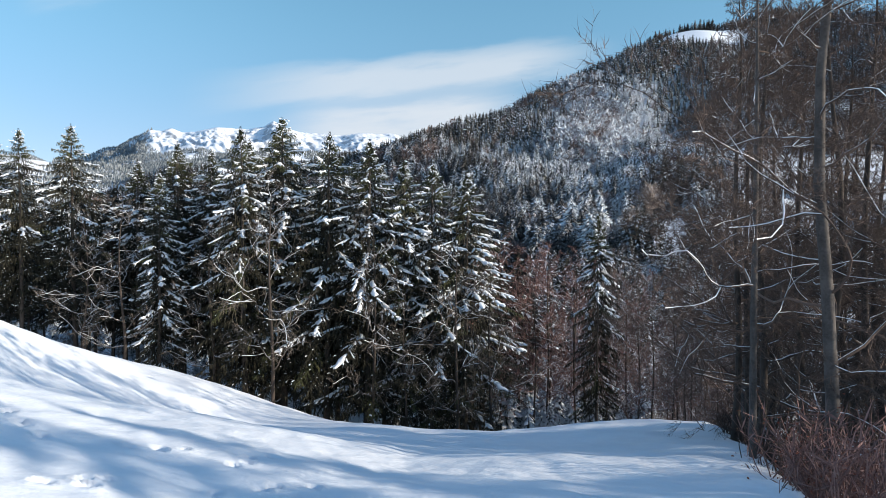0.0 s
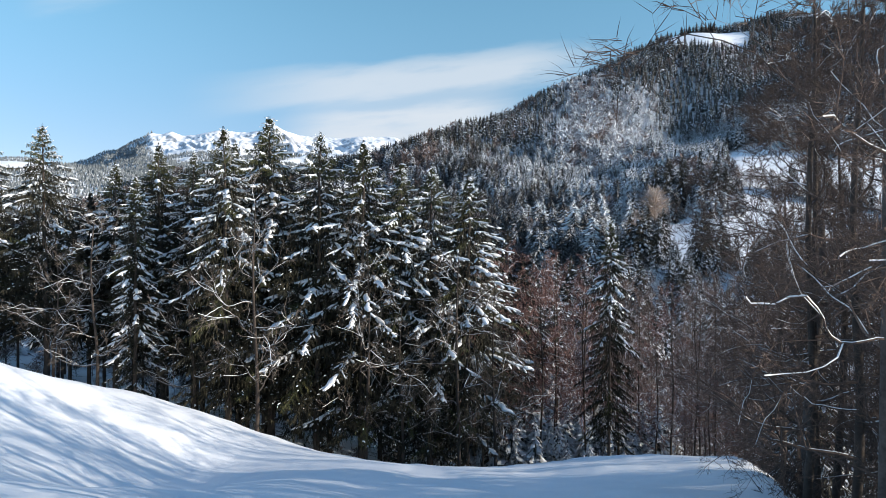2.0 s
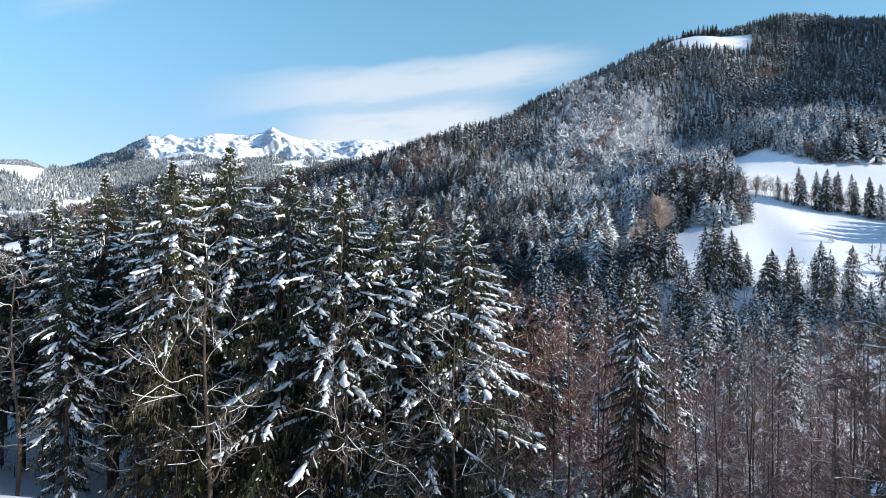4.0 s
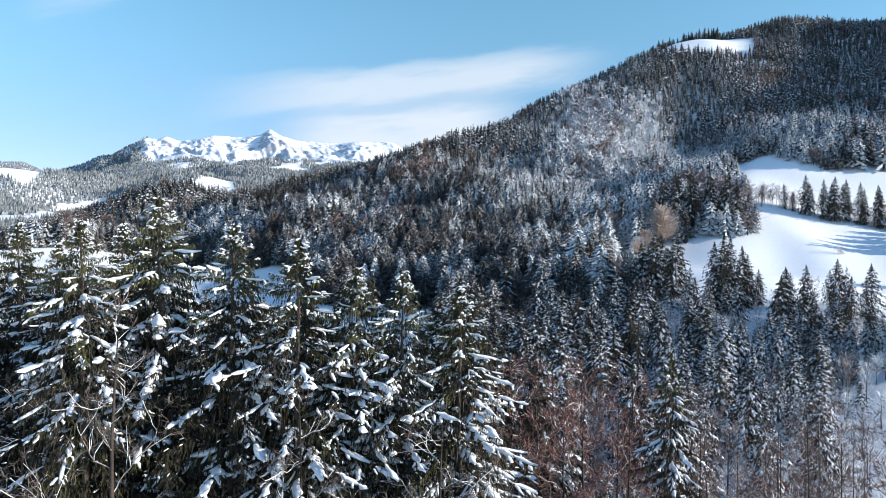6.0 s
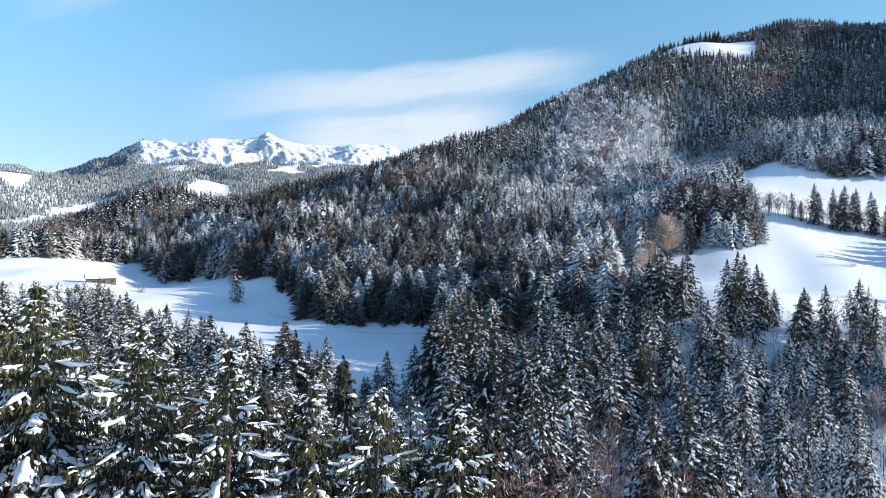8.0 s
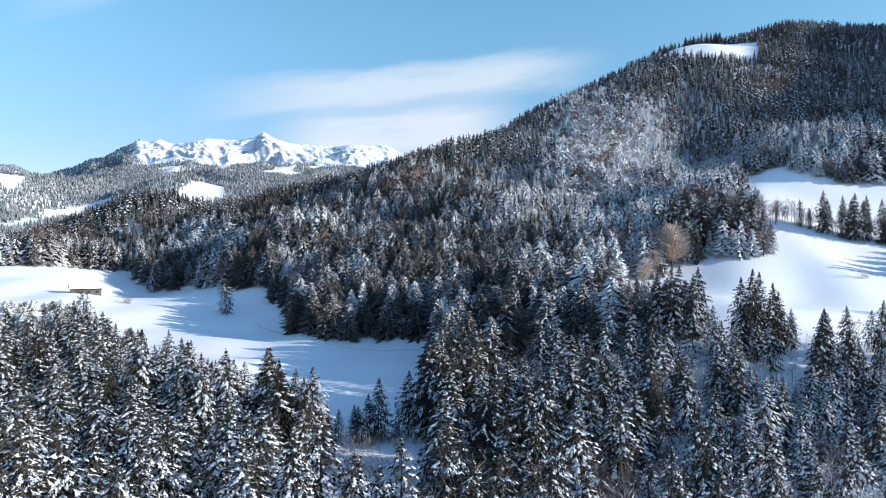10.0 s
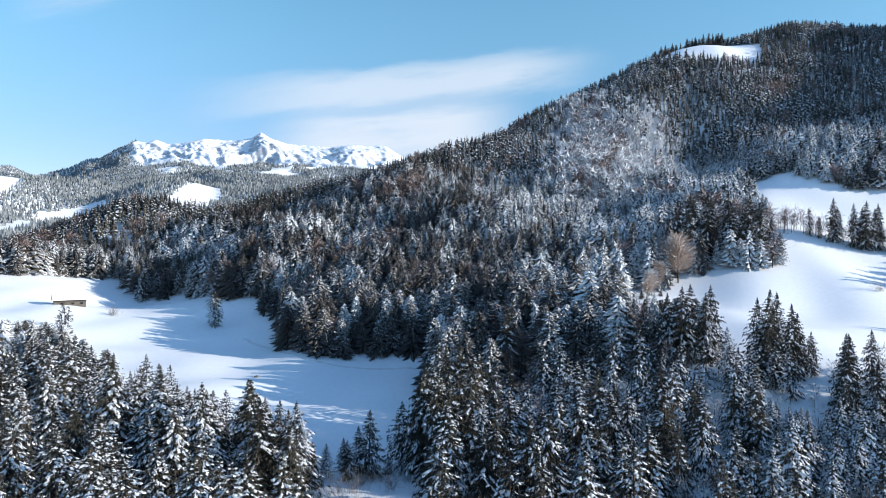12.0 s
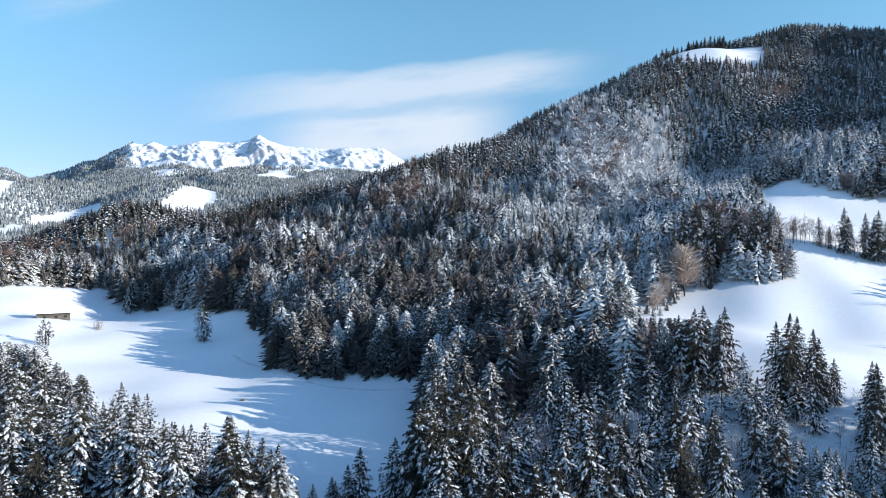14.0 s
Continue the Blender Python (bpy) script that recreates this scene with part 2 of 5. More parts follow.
RIGHT_SLOPE = [(34, 206, -10), (69, 284, 11), (90, 246, 8), (84, 191, -8), (112, 270, 14), (190, 356, 22), (157, 371, 29),
               (220, 398, 38), (205, 440, 60), (225, 480, 80), (350, 500, 96), (320, 400, 34), (260, 300, 6), (200, 200, -4),
               (120, 150, -2), (300, 100, 4), (120, 90, -8), (155, 335, 13.5), (150, 290, 9)]
SPOTS = np.array(RIDGE + BEHIND_RIDGE + HILL_FACE + VALLEY + RIGHT_SLOPE, float)


def _bend(r2):
    return 0.5 * r2 * np.log(r2 + 1e-9)


def _plate():
    """A thin plate bent through the spot heights."""
    p = SPOTS[:, :2] / 100
    n = len(p)
    k = _bend(((p[:, None] - p[None]) ** 2).sum(-1)) + np.eye(n) * 0.02
    q = np.c_[np.ones(n), p]
    a = np.block([[k, q], [q.T, np.zeros((3, 3))]])
    return p, np.linalg.solve(a, np.r_[SPOTS[:, 2], 0, 0, 0])


PLATE, WEIGHTS = _plate()


def step(a, b, v):
    s = np.clip((v - a) / (b - a), 0, 1)
    return s * s * (3 - 2 * s)


def wave(x, y, size, seed=0):
    """Smooth rolling noise between about -1 and 1, from turned sines."""
    rng = np.random.RandomState(seed)
    out = 0 * x
    for i in range(7):
        a, ph, f = rng.uniform(0, 6.283, 2).tolist() + [rng.uniform(0.6, 1.7)]
        out = out + np.sin((x * math.cos(a) + y * math.sin(a)) * 6.283 * f / size + ph + 1.3 * np.sin((y * math.cos(a) - x * math.sin(a)) * 3.1 / size + a))
    return out / 3.2


def mid_height(x, y):
    out = np.zeros_like(x)
    for i in range(0, len(x), 20000):
        q = np.stack([x[i:i + 20000], y[i:i + 20000]], -1) / 100
        r2 = ((q[:, None] - PLATE[None]) ** 2).sum(-1)
        out[i:i + 20000] = _bend(r2) @ WEIGHTS[:-3] + WEIGHTS[-3] + q @ WEIGHTS[-2:]
    return out


MEADOW_Y = (-200, -60, 0, 10, 29, 51, 58, 66, 90, 130)
MEADOW_Z = (24, 17, 13.4, 12.1, 8.0, 2.6, -0.6, -6.6, -9.5, -11)


def bank_edge(y):
    return 1.5 + 0.34 * np.clip(y, -5, 60)


def near_height(x, y):
    left = np.clip(-x, 0, None)
    along = y - 0.15 * np.clip(left, 0, 40)
    z = np.interp(along, MEADOW_Y, MEADOW_Z)
    for d in (-6, -3, 3, 6):
        z = z + np.interp(along + d, MEADOW_Y, MEADOW_Z)
    z = z / 5
    z = z + 0.26 * left * left / (left + 6.5) * step(-40, 10, y) * (1 - 0.1 * step(34, 66, y)) - 0.05 * np.clip(left - 60, 0, None)
    out = np.clip(x - bank_edge(y), 0, None)
    z = z - 3.6 * step(0, 5, out) * step(-30, 10, y) - 0.1 * np.clip(out - 4, 0, 30)
    # the hollow in the meadow's lower flank
    deep, rim = step(40, 58, y), step(14, 36, y) * (1 - step(62, 74, y))
    for cx, here, there in ((3, -0.59, -0.63), (-6, -0.62, -0.76), (-13, -3.0, -0.45), (-21, -2.1, -0.21), (-30, 0.06, -1.59)):
        z = z + rim * np.exp(-((x - cx) / 5.5) ** 2) * (here * (1 - deep) + there * deep)
    z = z + 0.10 * wave(x, y, 9, 3) + 0.028 * wave(x, y, 2.6, 4) + 0.012 * wave(x, y + 0.4 * x, 0.9, 9) * step(60, 30, y)
    return z


# the skyline of the far range: sideways slope and height slope as seen from the valley
CREST_U = (-3, -1.4, -.9, -.8, -.66, -.608, -.594, -.561, -.511, -.489, -.466, -.4435, -.433, -.42, -.4035, -.389, -.374, -.352, -.323, -.305, -.276,
           -.257, -.243, -.2285, -.2065, -.181, -.1445, -.1225, -.0675, -.046, .03, .3, 3)
CREST_V = (.02, .05, .08, .095, .108, .110, .1097, .095, .1077, .118, .1205, .133, .137, .146, .1435, .1475, .1415, .1434, .149, .148, .147,
           .1496, .158, .149, .142, .1405, .1375, .140, .1405, .126, .09, .05, .02)
RANGE_Y = 2300.0


def spur(x, y, ax, ay, bx, by, tall, broad):
    """A sharp ridge that falls from a to b."""
    s = np.clip(((x - ax) * (bx - ax) + (y - ay) * (by - ay)) / ((bx - ax) ** 2 + (by - ay) ** 2), 0, 1)
    d = np.hypot(x - ax - s * (bx - ax), y - ay - s * (by - ay)) + 12 * wave(x, y, 130, 17)
    return tall * np.clip(1 - np.abs(d) / broad, 0, 1) ** 1.2 * (1 - s) ** 0.8 * step(0, 0.1, s)


def far_height(x, y):
    r = np.hypot(x, y)
    yy = np.maximum(np.maximum(y, 0.35 * r), 1.0)
    u = x / yy
    top = np.interp(u, CREST_U, CREST_V)
    soft = sum(np.interp(u + d, CREST_U, CREST_V) for d in (-.05, -.025, 0, .025, .05)) / 5
    k = step(2700, 3350, yy)
    top = top * k + soft * (1 - k)
    rise = np.interp(yy, (600, 900, 1300, 1550, 2300, 2700, 3100, 3450, 3600, 4400), (-.30, .04, .33, .50, .70, .76, .875, 1.0, 0.96, .3))
    z = 43 + yy * rise * top
    grow = step(1200, 2600, yy)
    fade = 1 - step(2950, 3420, yy)
    rough = (1 - np.abs(wave(x, y, 900, 11))) * 34 + (1 - np.abs(wave(x, y, 380, 12))) * 22 - 35
    z = z + rough * grow * (0.12 + 0.88 * fade) + 16 * wave(x, y, 420, 14) * step(850, 1300, yy) * (1 - grow)
    # gullies down the face and small crags
    high = step(2400, 2900, yy)
    slant = x + 0.45 * (y - 3400)
    z = z + high * ((1 - np.abs(wave(slant + 30 * wave(x, y, 260, 16), y * 0.3, 150, 13))) * 15 - 7.5) * (0.15 + 0.85 * fade)
    z = z + high * ((1 - np.abs(wave(slant, y * 0.45, 62, 15))) * 9 - 4.5) * (0.3 + 0.7 * fade) + high * 2.4 * wave(x, y, 34, 18)
    # the peak's long spur and lesser ones
    for ridge in ((-838, 3450, -470, 2560, 60, 150), (-838, 3450, -1010, 2700, 40, 120), (-1110, 3440, -1120, 2750, 44, 130),
                  (-1340, 3440, -1190, 2700, 46, 130), (-1450, 3440, -1560, 2650, 36, 140), (-420, 3440, -300, 2750, 36, 120)):
        z = z + 0.75 * spur(x, y, *ridge)
    # nothing on the near slopes stands over the crest
    limit = 43 + yy * np.interp(u, CREST_U, CREST_V) * (1 - 0.05 * step(3440, 2900, yy)) + 1.5 * wave(x, y, 26, 19)
    z = np.where(yy > 1700, np.minimum(z, limit), z)
    z = z + 85 * np.exp(-((x + 960) / 170) ** 2 - ((y - 1500) / 210) ** 2)
    return z


def height(x, y):
    x, y = np.asarray(x, float), np.asarray(y, float)
    shape = np.broadcast(x, y).shape
    x, y = np.broadcast_to(x, shape).ravel(), np.broadcast_to(y, shape).ravel()
    r = np.hypot(x, y)
    mid = mid_height(np.clip(x, -900, 900), np.clip(y, 40, 1150)) + 1.2 * wave(x, y, 60, 5) * step(150, 260, y) + 5 * wave(x, y, 170, 6) * step(330, 480, y)
    mid = mid - 8 * np.exp(-((x - 175 - 0.25 * (y - 480)) / 26) ** 2) * step(420, 520, y) * step(760, 640, y)
    # an unseen shoulder, added out of view to shade the hill's far flank
    mid = mid + 100 * step(0.66 * y + 15, 0.66 * y + 140, x) * step(440, 520, y) * (1 - step(840, 960, y))
    near = near_height(x, y)
    k = step(70, 150, y)
    z = near * (1 - k) + mid * k
    side = step(250, 500, np.abs(x)) * (1 - step(150, 400, y))
    z = z * (1 - side) + side * (10 + 12 * wave(x, y, 300, 8))
    far = far_height(x, y)
    k = step(760, 1000, r + 0.35 * (x < 0) * np.abs(x) * step(0, 400, y) - 0.4 * np.clip(x, 0, 700) * step(0, 400, y))
    z = z * (1 - k) + far * k
    return z.reshape(shape)


def dents(x, y):
    """Footprints, hollows and old ski ruts in the meadow's snow."""
    rng = np.random.RandomState(21)
    z = np.zeros_like(x)
    trails = [((-8.5, 13.4), (-6.8, 11.4)), ((-3.6, 11.9), (-3.5, 13.4)), ((-5.0, 8.9), (-4.8, 9.6)), ((-5.3, 11.9), (-4.9, 12.5)), ((-3.3, 10.2), (-2.3, 11.5)), ((-15.5, 23.5), (-17.5, 33.0))]
    for (ax, ay), (bx, by) in trails:
        n = max(4, int(math.hypot(bx - ax, by - ay) / 0.42))
        for i in range(n):
            s = i / (n - 1)
            cx = ax + (bx - ax) * s + (0.13 if i % 2 else -0.13) + rng.uniform(-.12, .12)
            cy = ay + (by - ay) * s + rng.uniform(-.1, .1)
            q = ((x - cx) / rng.uniform(0.08, 0.13)) ** 2 + ((y - cy) / rng.uniform(0.12, 0.2)) ** 2
            near = q < 12
            z[near] -= 0.11 * np.exp(-q[near] ** 2) - 0.025 * np.exp(-(q[near] - 2.2) ** 2)
    for k, (a, b) in enumerate(((17.5, -0.10), (24.0, -0.16), (25.3, -0.16), (31.0, -0.2))):
        d = y - (a + b * x + 0.5 * np.sin(x * 0.21 + k))
        z -= 0.05 * np.exp(-(d / 0.28) ** 2) * (x < bank_edge(y) - 1) * (x > -40)
    return z

# ---- helpers for meshes ----
def mesh(name, verts, faces, slots=(), index=None, smooth=False):
    """A mesh from an array of corners and an array of triangles or quads."""
    me = bpy.data.meshes.new(name)
    verts, faces = np.asarray(verts, np.float32), np.asarray(faces, np.int32)
    n, k = faces.shape
    me.vertices.add(len(verts))
    me.vertices.foreach_set("co", verts.ravel())
    me.loops.add(n * k)
    me.loops.foreach_set("vertex_index", faces.ravel())
    me.polygons.add(n)
    me.polygons.foreach_set("loop_start", np.arange(0, n * k, k, dtype=np.int32))
    me.polygons.foreach_set("loop_total", np.full(n, k, np.int32))
    for s in slots:
        me.materials.append(s)
    if index is not None:
        me.polygons.foreach_set("material_index", np.asarray(index, np.int32))
    me.polygons.foreach_set("use_smooth", np.full(n, smooth, bool))
    me.update(calc_edges=True)
    return me


def part(name, me, parent, label="", kind=""):
    ob = new(name, me)
    ob.parent = parent
    return tagged(ob, label, kind=kind)


def thing(name, label, category, group="", kind=""):
    return tagged(new(name), label, category, group, kind)


def ground_sheet():
    inner = np.arange(-36.6, 36.61, 0.3)
    angles = np.radians(np.r_[np.linspace(-180, -40, 36, endpoint=False), inner[0] - 1.8, inner, inner[-1] + 1.8, np.linspace(40, 180, 36, endpoint=False)])
    rings = [2.0]
    while rings[-1] < 4550:
        r = rings[-1]
        rings.append(r * (1.008 if 9 < r < 21 else 1.011 if 7 < r < 42 else 1.026 if r < 400 else 1.018 if r < 900 else 1.03 if r > 2800 else 1.013) + (0.2 if r < 7 else 0))
    r, a = np.meshgrid(np.array(rings), angles, indexing="ij")
    x, y = r * np.sin(a), r * np.cos(a) - 2.0
    z = height(x, y)
    near = (r < 45)
    z[near] += dents(x[near], y[near])
    z = z - 70 * step(RANGE_Y + 60, RANGE_Y + 160, y) * (np.abs(x / np.maximum(y, 1) + 0.31) < 0.38)
    n, m = r.shape
    verts = np.stack([x, y, z], -1).reshape(-1, 3)
    i, j = np.meshgrid(np.arange(n - 1), np.arange(m), indexing="ij")
    k = (j + 1) % m
    faces = np.stack([i * m + j, (i + 1) * m + j, (i + 1) * m + k, i * m + k], -1).reshape(-1, 4)[:, ::-1]
    verts = np.r_[verts, [[0, -2, height(0.0, -2.0)]]]
    me = mesh("ground", verts, faces, [GROUND_SNOW], smooth=True)
    cap = bmesh.new()
    cap.from_mesh(me)
    cap.verts.ensure_lookup_table()
    for j in range(m):
        cap.faces.new((cap.verts[len(verts) - 1], cap.verts[j], cap.verts[(j + 1) % m])).smooth = True
    cap.normal_update()
    bmesh.ops.recalc_face_normals(cap, faces=cap.faces[-m:])
    cap.to_mesh(me)
    cap.free()
    ob = new("ground", me)
    return tagged(ob, "snow-covered meadows, valley and mountain slopes under fresh snow", "ground", kind="structure")


ground_sheet()


def mountain_range():
    """The snowy range that closes the valley, from its lower slopes to just behind the crest."""
    u, v = np.linspace(-0.70, 0.09, 470), np.r_[np.linspace(0, 0.55, 60), np.linspace(0.555, 1, 100)]
    u, v = np.meshgrid(u, v, indexing="ij")
    y = RANGE_Y + 1300 * v
    x = u * y
    z = height(x, y) - 45 * (1 - step(0, 0.03, v)) - 60 * (step(-0.68, -0.70, u) + step(0.07, 0.09, u)) + 0.8
    n, m = u.shape
    i, j = np.meshgrid(np.arange(n - 1), np.arange(m - 1), indexing="ij")
    faces = np.stack([i * m + j, (i + 1) * m + j, (i + 1) * m + j + 1, i * m + j + 1], -1).reshape(-1, 4)
    me = mesh("mountain_range", np.stack([x, y, z], -1).reshape(-1, 3), faces, [GROUND_SNOW], smooth=True)
    tagged(new("mountain_range", me), "distant snowy mountain range with grey crags", "mountain range", kind="structure")


mountain_range()

# ---- how trees are made ----
def tube(points, radii, sides=6, flat=1.0):
    """Corners and triangles of a round tube along points; flat squashes it from above."""
    pts, n = np.asarray(points, float), len(points)
    d = np.gradient(pts, axis=0)
    d /= np.linalg.norm(d, axis=1)[:, None] + 1e-9
    ref = np.where(np.abs(d[:, 2:3]) > 0.9, [[1.0, 0, 0]], [[0, 0, 1.0]])
    s = np.cross(d, ref)
    s /= np.linalg.norm(s, axis=1)[:, None] + 1e-9
    u = np.cross(s, d)
    a = np.arange(sides) * 2 * math.pi / sides
    rad = np.asarray(radii, float)[:, None, None]
    v = pts[:, None] + rad * (np.cos(a)[None, :, None] * s[:, None] + flat * np.sin(a)[None, :, None] * u[:, None])
    f = []
    for i in range(n - 1):
        for j in range(sides):
            k = (j + 1) % sides
            f.append((i * sides + j, (i + 1) * sides + j, (i + 1) * sides + k))
            f.append((i * sides + j, (i + 1) * sides + k, i * sides + k))
    e = (n - 1) * sides
    for j in range(1, sides - 1):
        f.append((e, e + j, e + j + 1))
        f.append((0, j + 1, j))
    return v.reshape(-1, 3), np.array(f)


class Bag:
    """Gathers corners and triangles."""

    def __init__(self):
        self.v, self.f, self.n, self.i = [], [], 0, []

    def add(self, v, f, index=0):
        v, f = np.asarray(v, float).reshape(-1, 3), np.asarray(f, int).reshape(-1, 3)
        self.v.append(v)
        self.f.append(f + self.n)
        self.i.append(np.full(len(f), index))
        self.n += len(v)

    def mesh(self, name, slots, smooth=False):
        return mesh(name, np.concatenate(self.v), np.concatenate(self.f), slots, np.concatenate(self.i), smooth)

    def arrays(self):
        return np.concatenate(self.v), np.concatenate(self.f), np.concatenate(self.i)


KITE = [(0, 1, 2), (0, 2, 3)]


def kite(bag, p, tip, side, sag, index=0):
    """A small spray of needles: a kite from p to tip, bent along its middle."""
    p, tip = np.asarray(p, float), np.asarray(tip, float)
    m = p * 0.45 + tip * 0.55
    bag.add([p, m + side - (0, 0, sag), tip, m - side - (0, 0, sag)], KITE, index)


def slivers(bag, p, d, wide, index=0):
    """Fine needle twigs: one thin triangle from each p along d."""
    p, d = np.asarray(p), np.asarray(d)
    side = np.cross(d, np.roll(d, 1, axis=1) + [0.3, -0.2, 0.5])
    side /= np.linalg.norm(side, axis=1)[:, None] + 1e-9
    n = len(p)
    v = np.stack([p + side * wide, p - side * wide, p + d], 1).reshape(-1, 3)
    bag.add(v, np.arange(3 * n).reshape(n, 3), index)


def lump(bag, rng, points, radii, sides, flat):
    """A ragged pad of snow along points."""
    v, f = tube(points, radii, sides, flat)
    v = v + rng.normal(0, 1, v.shape) * np.repeat(np.asarray(radii), sides)[:, None] * 0.2
    bag.add(v, f)


def crown_reach(down, full, slope):
    """How far branches reach at so many metres under the top: a blunt cone that widens to its full reach."""
    return (full * (1 - math.exp(-((down / slope) ** 1.2))) + 0.06) * min(1.0, 0.45 + 0.2 * down)


def spruce_parts(seed, tall, reach, bare, level, snowy=0.8, slope=5.5, laden=False):
    """Trunk, needles and snow of one spruce. level 2: seen close, 1: from some way off, 0: one of many."""
    rng = np.random.RandomState(seed)
    trunk, needles, snow = Bag(), Bag(), Bag()
    lean = rng.uniform(-0.012, 0.012, 2)
    zs = np.linspace(0, tall * 0.97, 9 if level == 2 else 5)
    spine = np.stack([lean[0] * zs + 0.04 * np.sin(zs), lean[1] * zs + 0.04 * np.cos(zs * 0.7), zs], -1)
    trunk.add(*tube(spine, 0.009 * tall * (1 - zs / tall) ** 0.8 + 0.02, 8 if level == 2 else 4))
    up = np.array([0, 0, 1.0])
    z = tall * bare
    while z < tall * 0.988:
        s, down = z / tall, tall - z
        full = crown_reach(down, reach, slope) * min(1.0, 0.78 + 1.3 * max(0.0, s - bare))
        pitch = np.interp(down, (0, 3, 12, 27), (0.26, 0.42, 0.58, 0.78)) * (1.7, 1.2, 1.0)[level]
        # hanging twigs that fill the dark middle of the crown
        n = (8, 12, 64)[level]
        a, k = rng.uniform(0, 6.283, n), full * np.sqrt(rng.uniform(0.01, 0.36, n))
        base = np.stack([lean[0] * z + np.cos(a) * k, lean[1] * z + np.sin(a) * k, z + 0.2 - 0.35 * k + rng.uniform(-.3, .3, n)], -1)
        go = np.stack([np.cos(a) * 0.35, np.sin(a) * 0.35, -rng.uniform(0.7, 1.3, n)], -1) * min(1.0, 0.1 + 0.1 * down) * (0.6 if level == 2 else 1.3)
        slivers(needles, base, go, min(0.045, 0.015 + 0.006 * down) if level == 2 else min(0.15, 0.03 + 0.018 * down), 0)
        turn, count = rng.uniform(0, 6.28), 5 if level == 2 or down < 4 else 6
        for b in range(count):
            if rng.rand() < (0.07 if down > 2 else 0.0):
                continue
            a = turn + b * 6.283 / count + rng.uniform(-0.4, 0.4)
            far = full * rng.uniform(0.65, 1.12)
            rise = np.interp(down, (0, 1.5, 4, 9, 25), (1.0, 0.5, 0.16, 0.0, -0.22)) + rng.uniform(-0.1, 0.1)
            drop = np.interp(down, (0, 4, 10, 25), (0.1, 0.42, 0.44, 0.36)) + rng.uniform(-0.08, 0.1)
            out = np.array([math.cos(a), math.sin(a), 0])
            across = np.array([-out[1], out[0], 0])
            bend = rng.uniform(-0.12, 0.12)
            root = np.array([lean[0] * z, lean[1] * z, z + rng.uniform(-0.5, 0.5) * min(1.0, 0.2 + 0.15 * down)])

            def along(q):
                q = np.asarray(q, float)
                return root + np.outer(far * q, out) + np.outer(bend * far * q * q, across) + np.outer(far * (rise * q - drop * q * q + 0.16 * q ** 4), up)

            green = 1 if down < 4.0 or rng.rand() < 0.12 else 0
            load = rng.rand() < snowy * np.interp(down, (0, 1.5, 3.6, 6, 9, 13, 19), (0.05, 0.25, 0.8, 0.97, 0.8, 0.22, 0.03) if level == 2 and not laden else (0.4, 0.85, 1.0, 1.0, 1.0, 0.95, 0.8))
            if level < 2 and not laden:
                load = load and math.sin(2 * a + seed) * 0.5 + math.sin(z * 1.1 + 3 * a) * 0.5 + 0.95 > rng.rand()
            if level == 2:
                # the curtain of needles under the stem
                n = max(18, int(far * 32))
                q = 0.12 + 0.9 * rng.rand(n)
                size = (0.2 + 0.05 * far) * min(1.0, 0.4 + 0.2 * down) * rng.uniform(0.5, 1.4, n)
                go = np.outer(rng.uniform(-0.6, 0.6, n), across) + np.outer(rng.uniform(-0.1, 0.7, n), out) - np.outer(rng.uniform(0.35, 1.3, n), up)
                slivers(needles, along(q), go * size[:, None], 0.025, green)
                # side twigs, drooping at their ends
                n = 4 + int(far * 1.8)
                for i in range(n):
                    w = 1 if i % 2 else -1
                    q = 0.22 + 0.74 * (i + rng.rand() * 0.7) / n
                    p, size = along([q])[0], (0.06 + 0.08 * min(2, down) + 0.17 * far) * rng.uniform(0.7, 1.2) * (1.25 - 0.7 * q)
                    e = p + across * w * size * 0.62 + out * size * 0.7 - up * size * rng.uniform(0.25, 0.7)
                    m = max(8, int(size * 23))
                    k = rng.rand(m)[:, None]
                    go = np.outer(rng.uniform(-0.4, 0.6, m), out) + np.outer(w * rng.uniform(-0.2, 0.6, m), across) - np.outer(rng.uniform(0.2, 1.3, m), up)
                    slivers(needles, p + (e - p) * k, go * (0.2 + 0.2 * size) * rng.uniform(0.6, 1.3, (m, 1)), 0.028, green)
                    if load and rng.rand() < 0.75:
                        ks = np.linspace(rng.uniform(0.1, 0.5), rng.uniform(0.75, 1.0), 4)
                        pts = p + np.outer(ks, e - p) - np.outer(0.10 * size * ks * ks, up) + up * 0.03 + rng.normal(0, 0.02, (4, 3))
                        lump(snow, rng, pts, np.array([0.6, 1, 0.95, 0.4]) * min(0.10, 0.035 + 0.08 * size) * rng.uniform(0.6, 1.15), 5, 0.6)
                if not load:
                    # crumbs of snow left on bare branches
                    n = rng.randint(2, 7)
                    q = rng.uniform(0.3, 1.0, n)
                    base = along(q) + up * 0.04 + np.outer(rng.uniform(-0.4, 0.4, n), across)
                    tip = base + np.outer(rng.uniform(0.08, 0.24, n), out) + np.outer(rng.uniform(-0.12, 0.12, n), across) - np.outer(rng.uniform(0, 0.12, n), up)
                    for p, e in zip(base, tip):
                        lump(snow, rng, [p, (p + e) / 2 + up * 0.02, e], np.array([0.4, 1, 0.5]) * rng.uniform(0.025, 0.06), 4, 0.7)
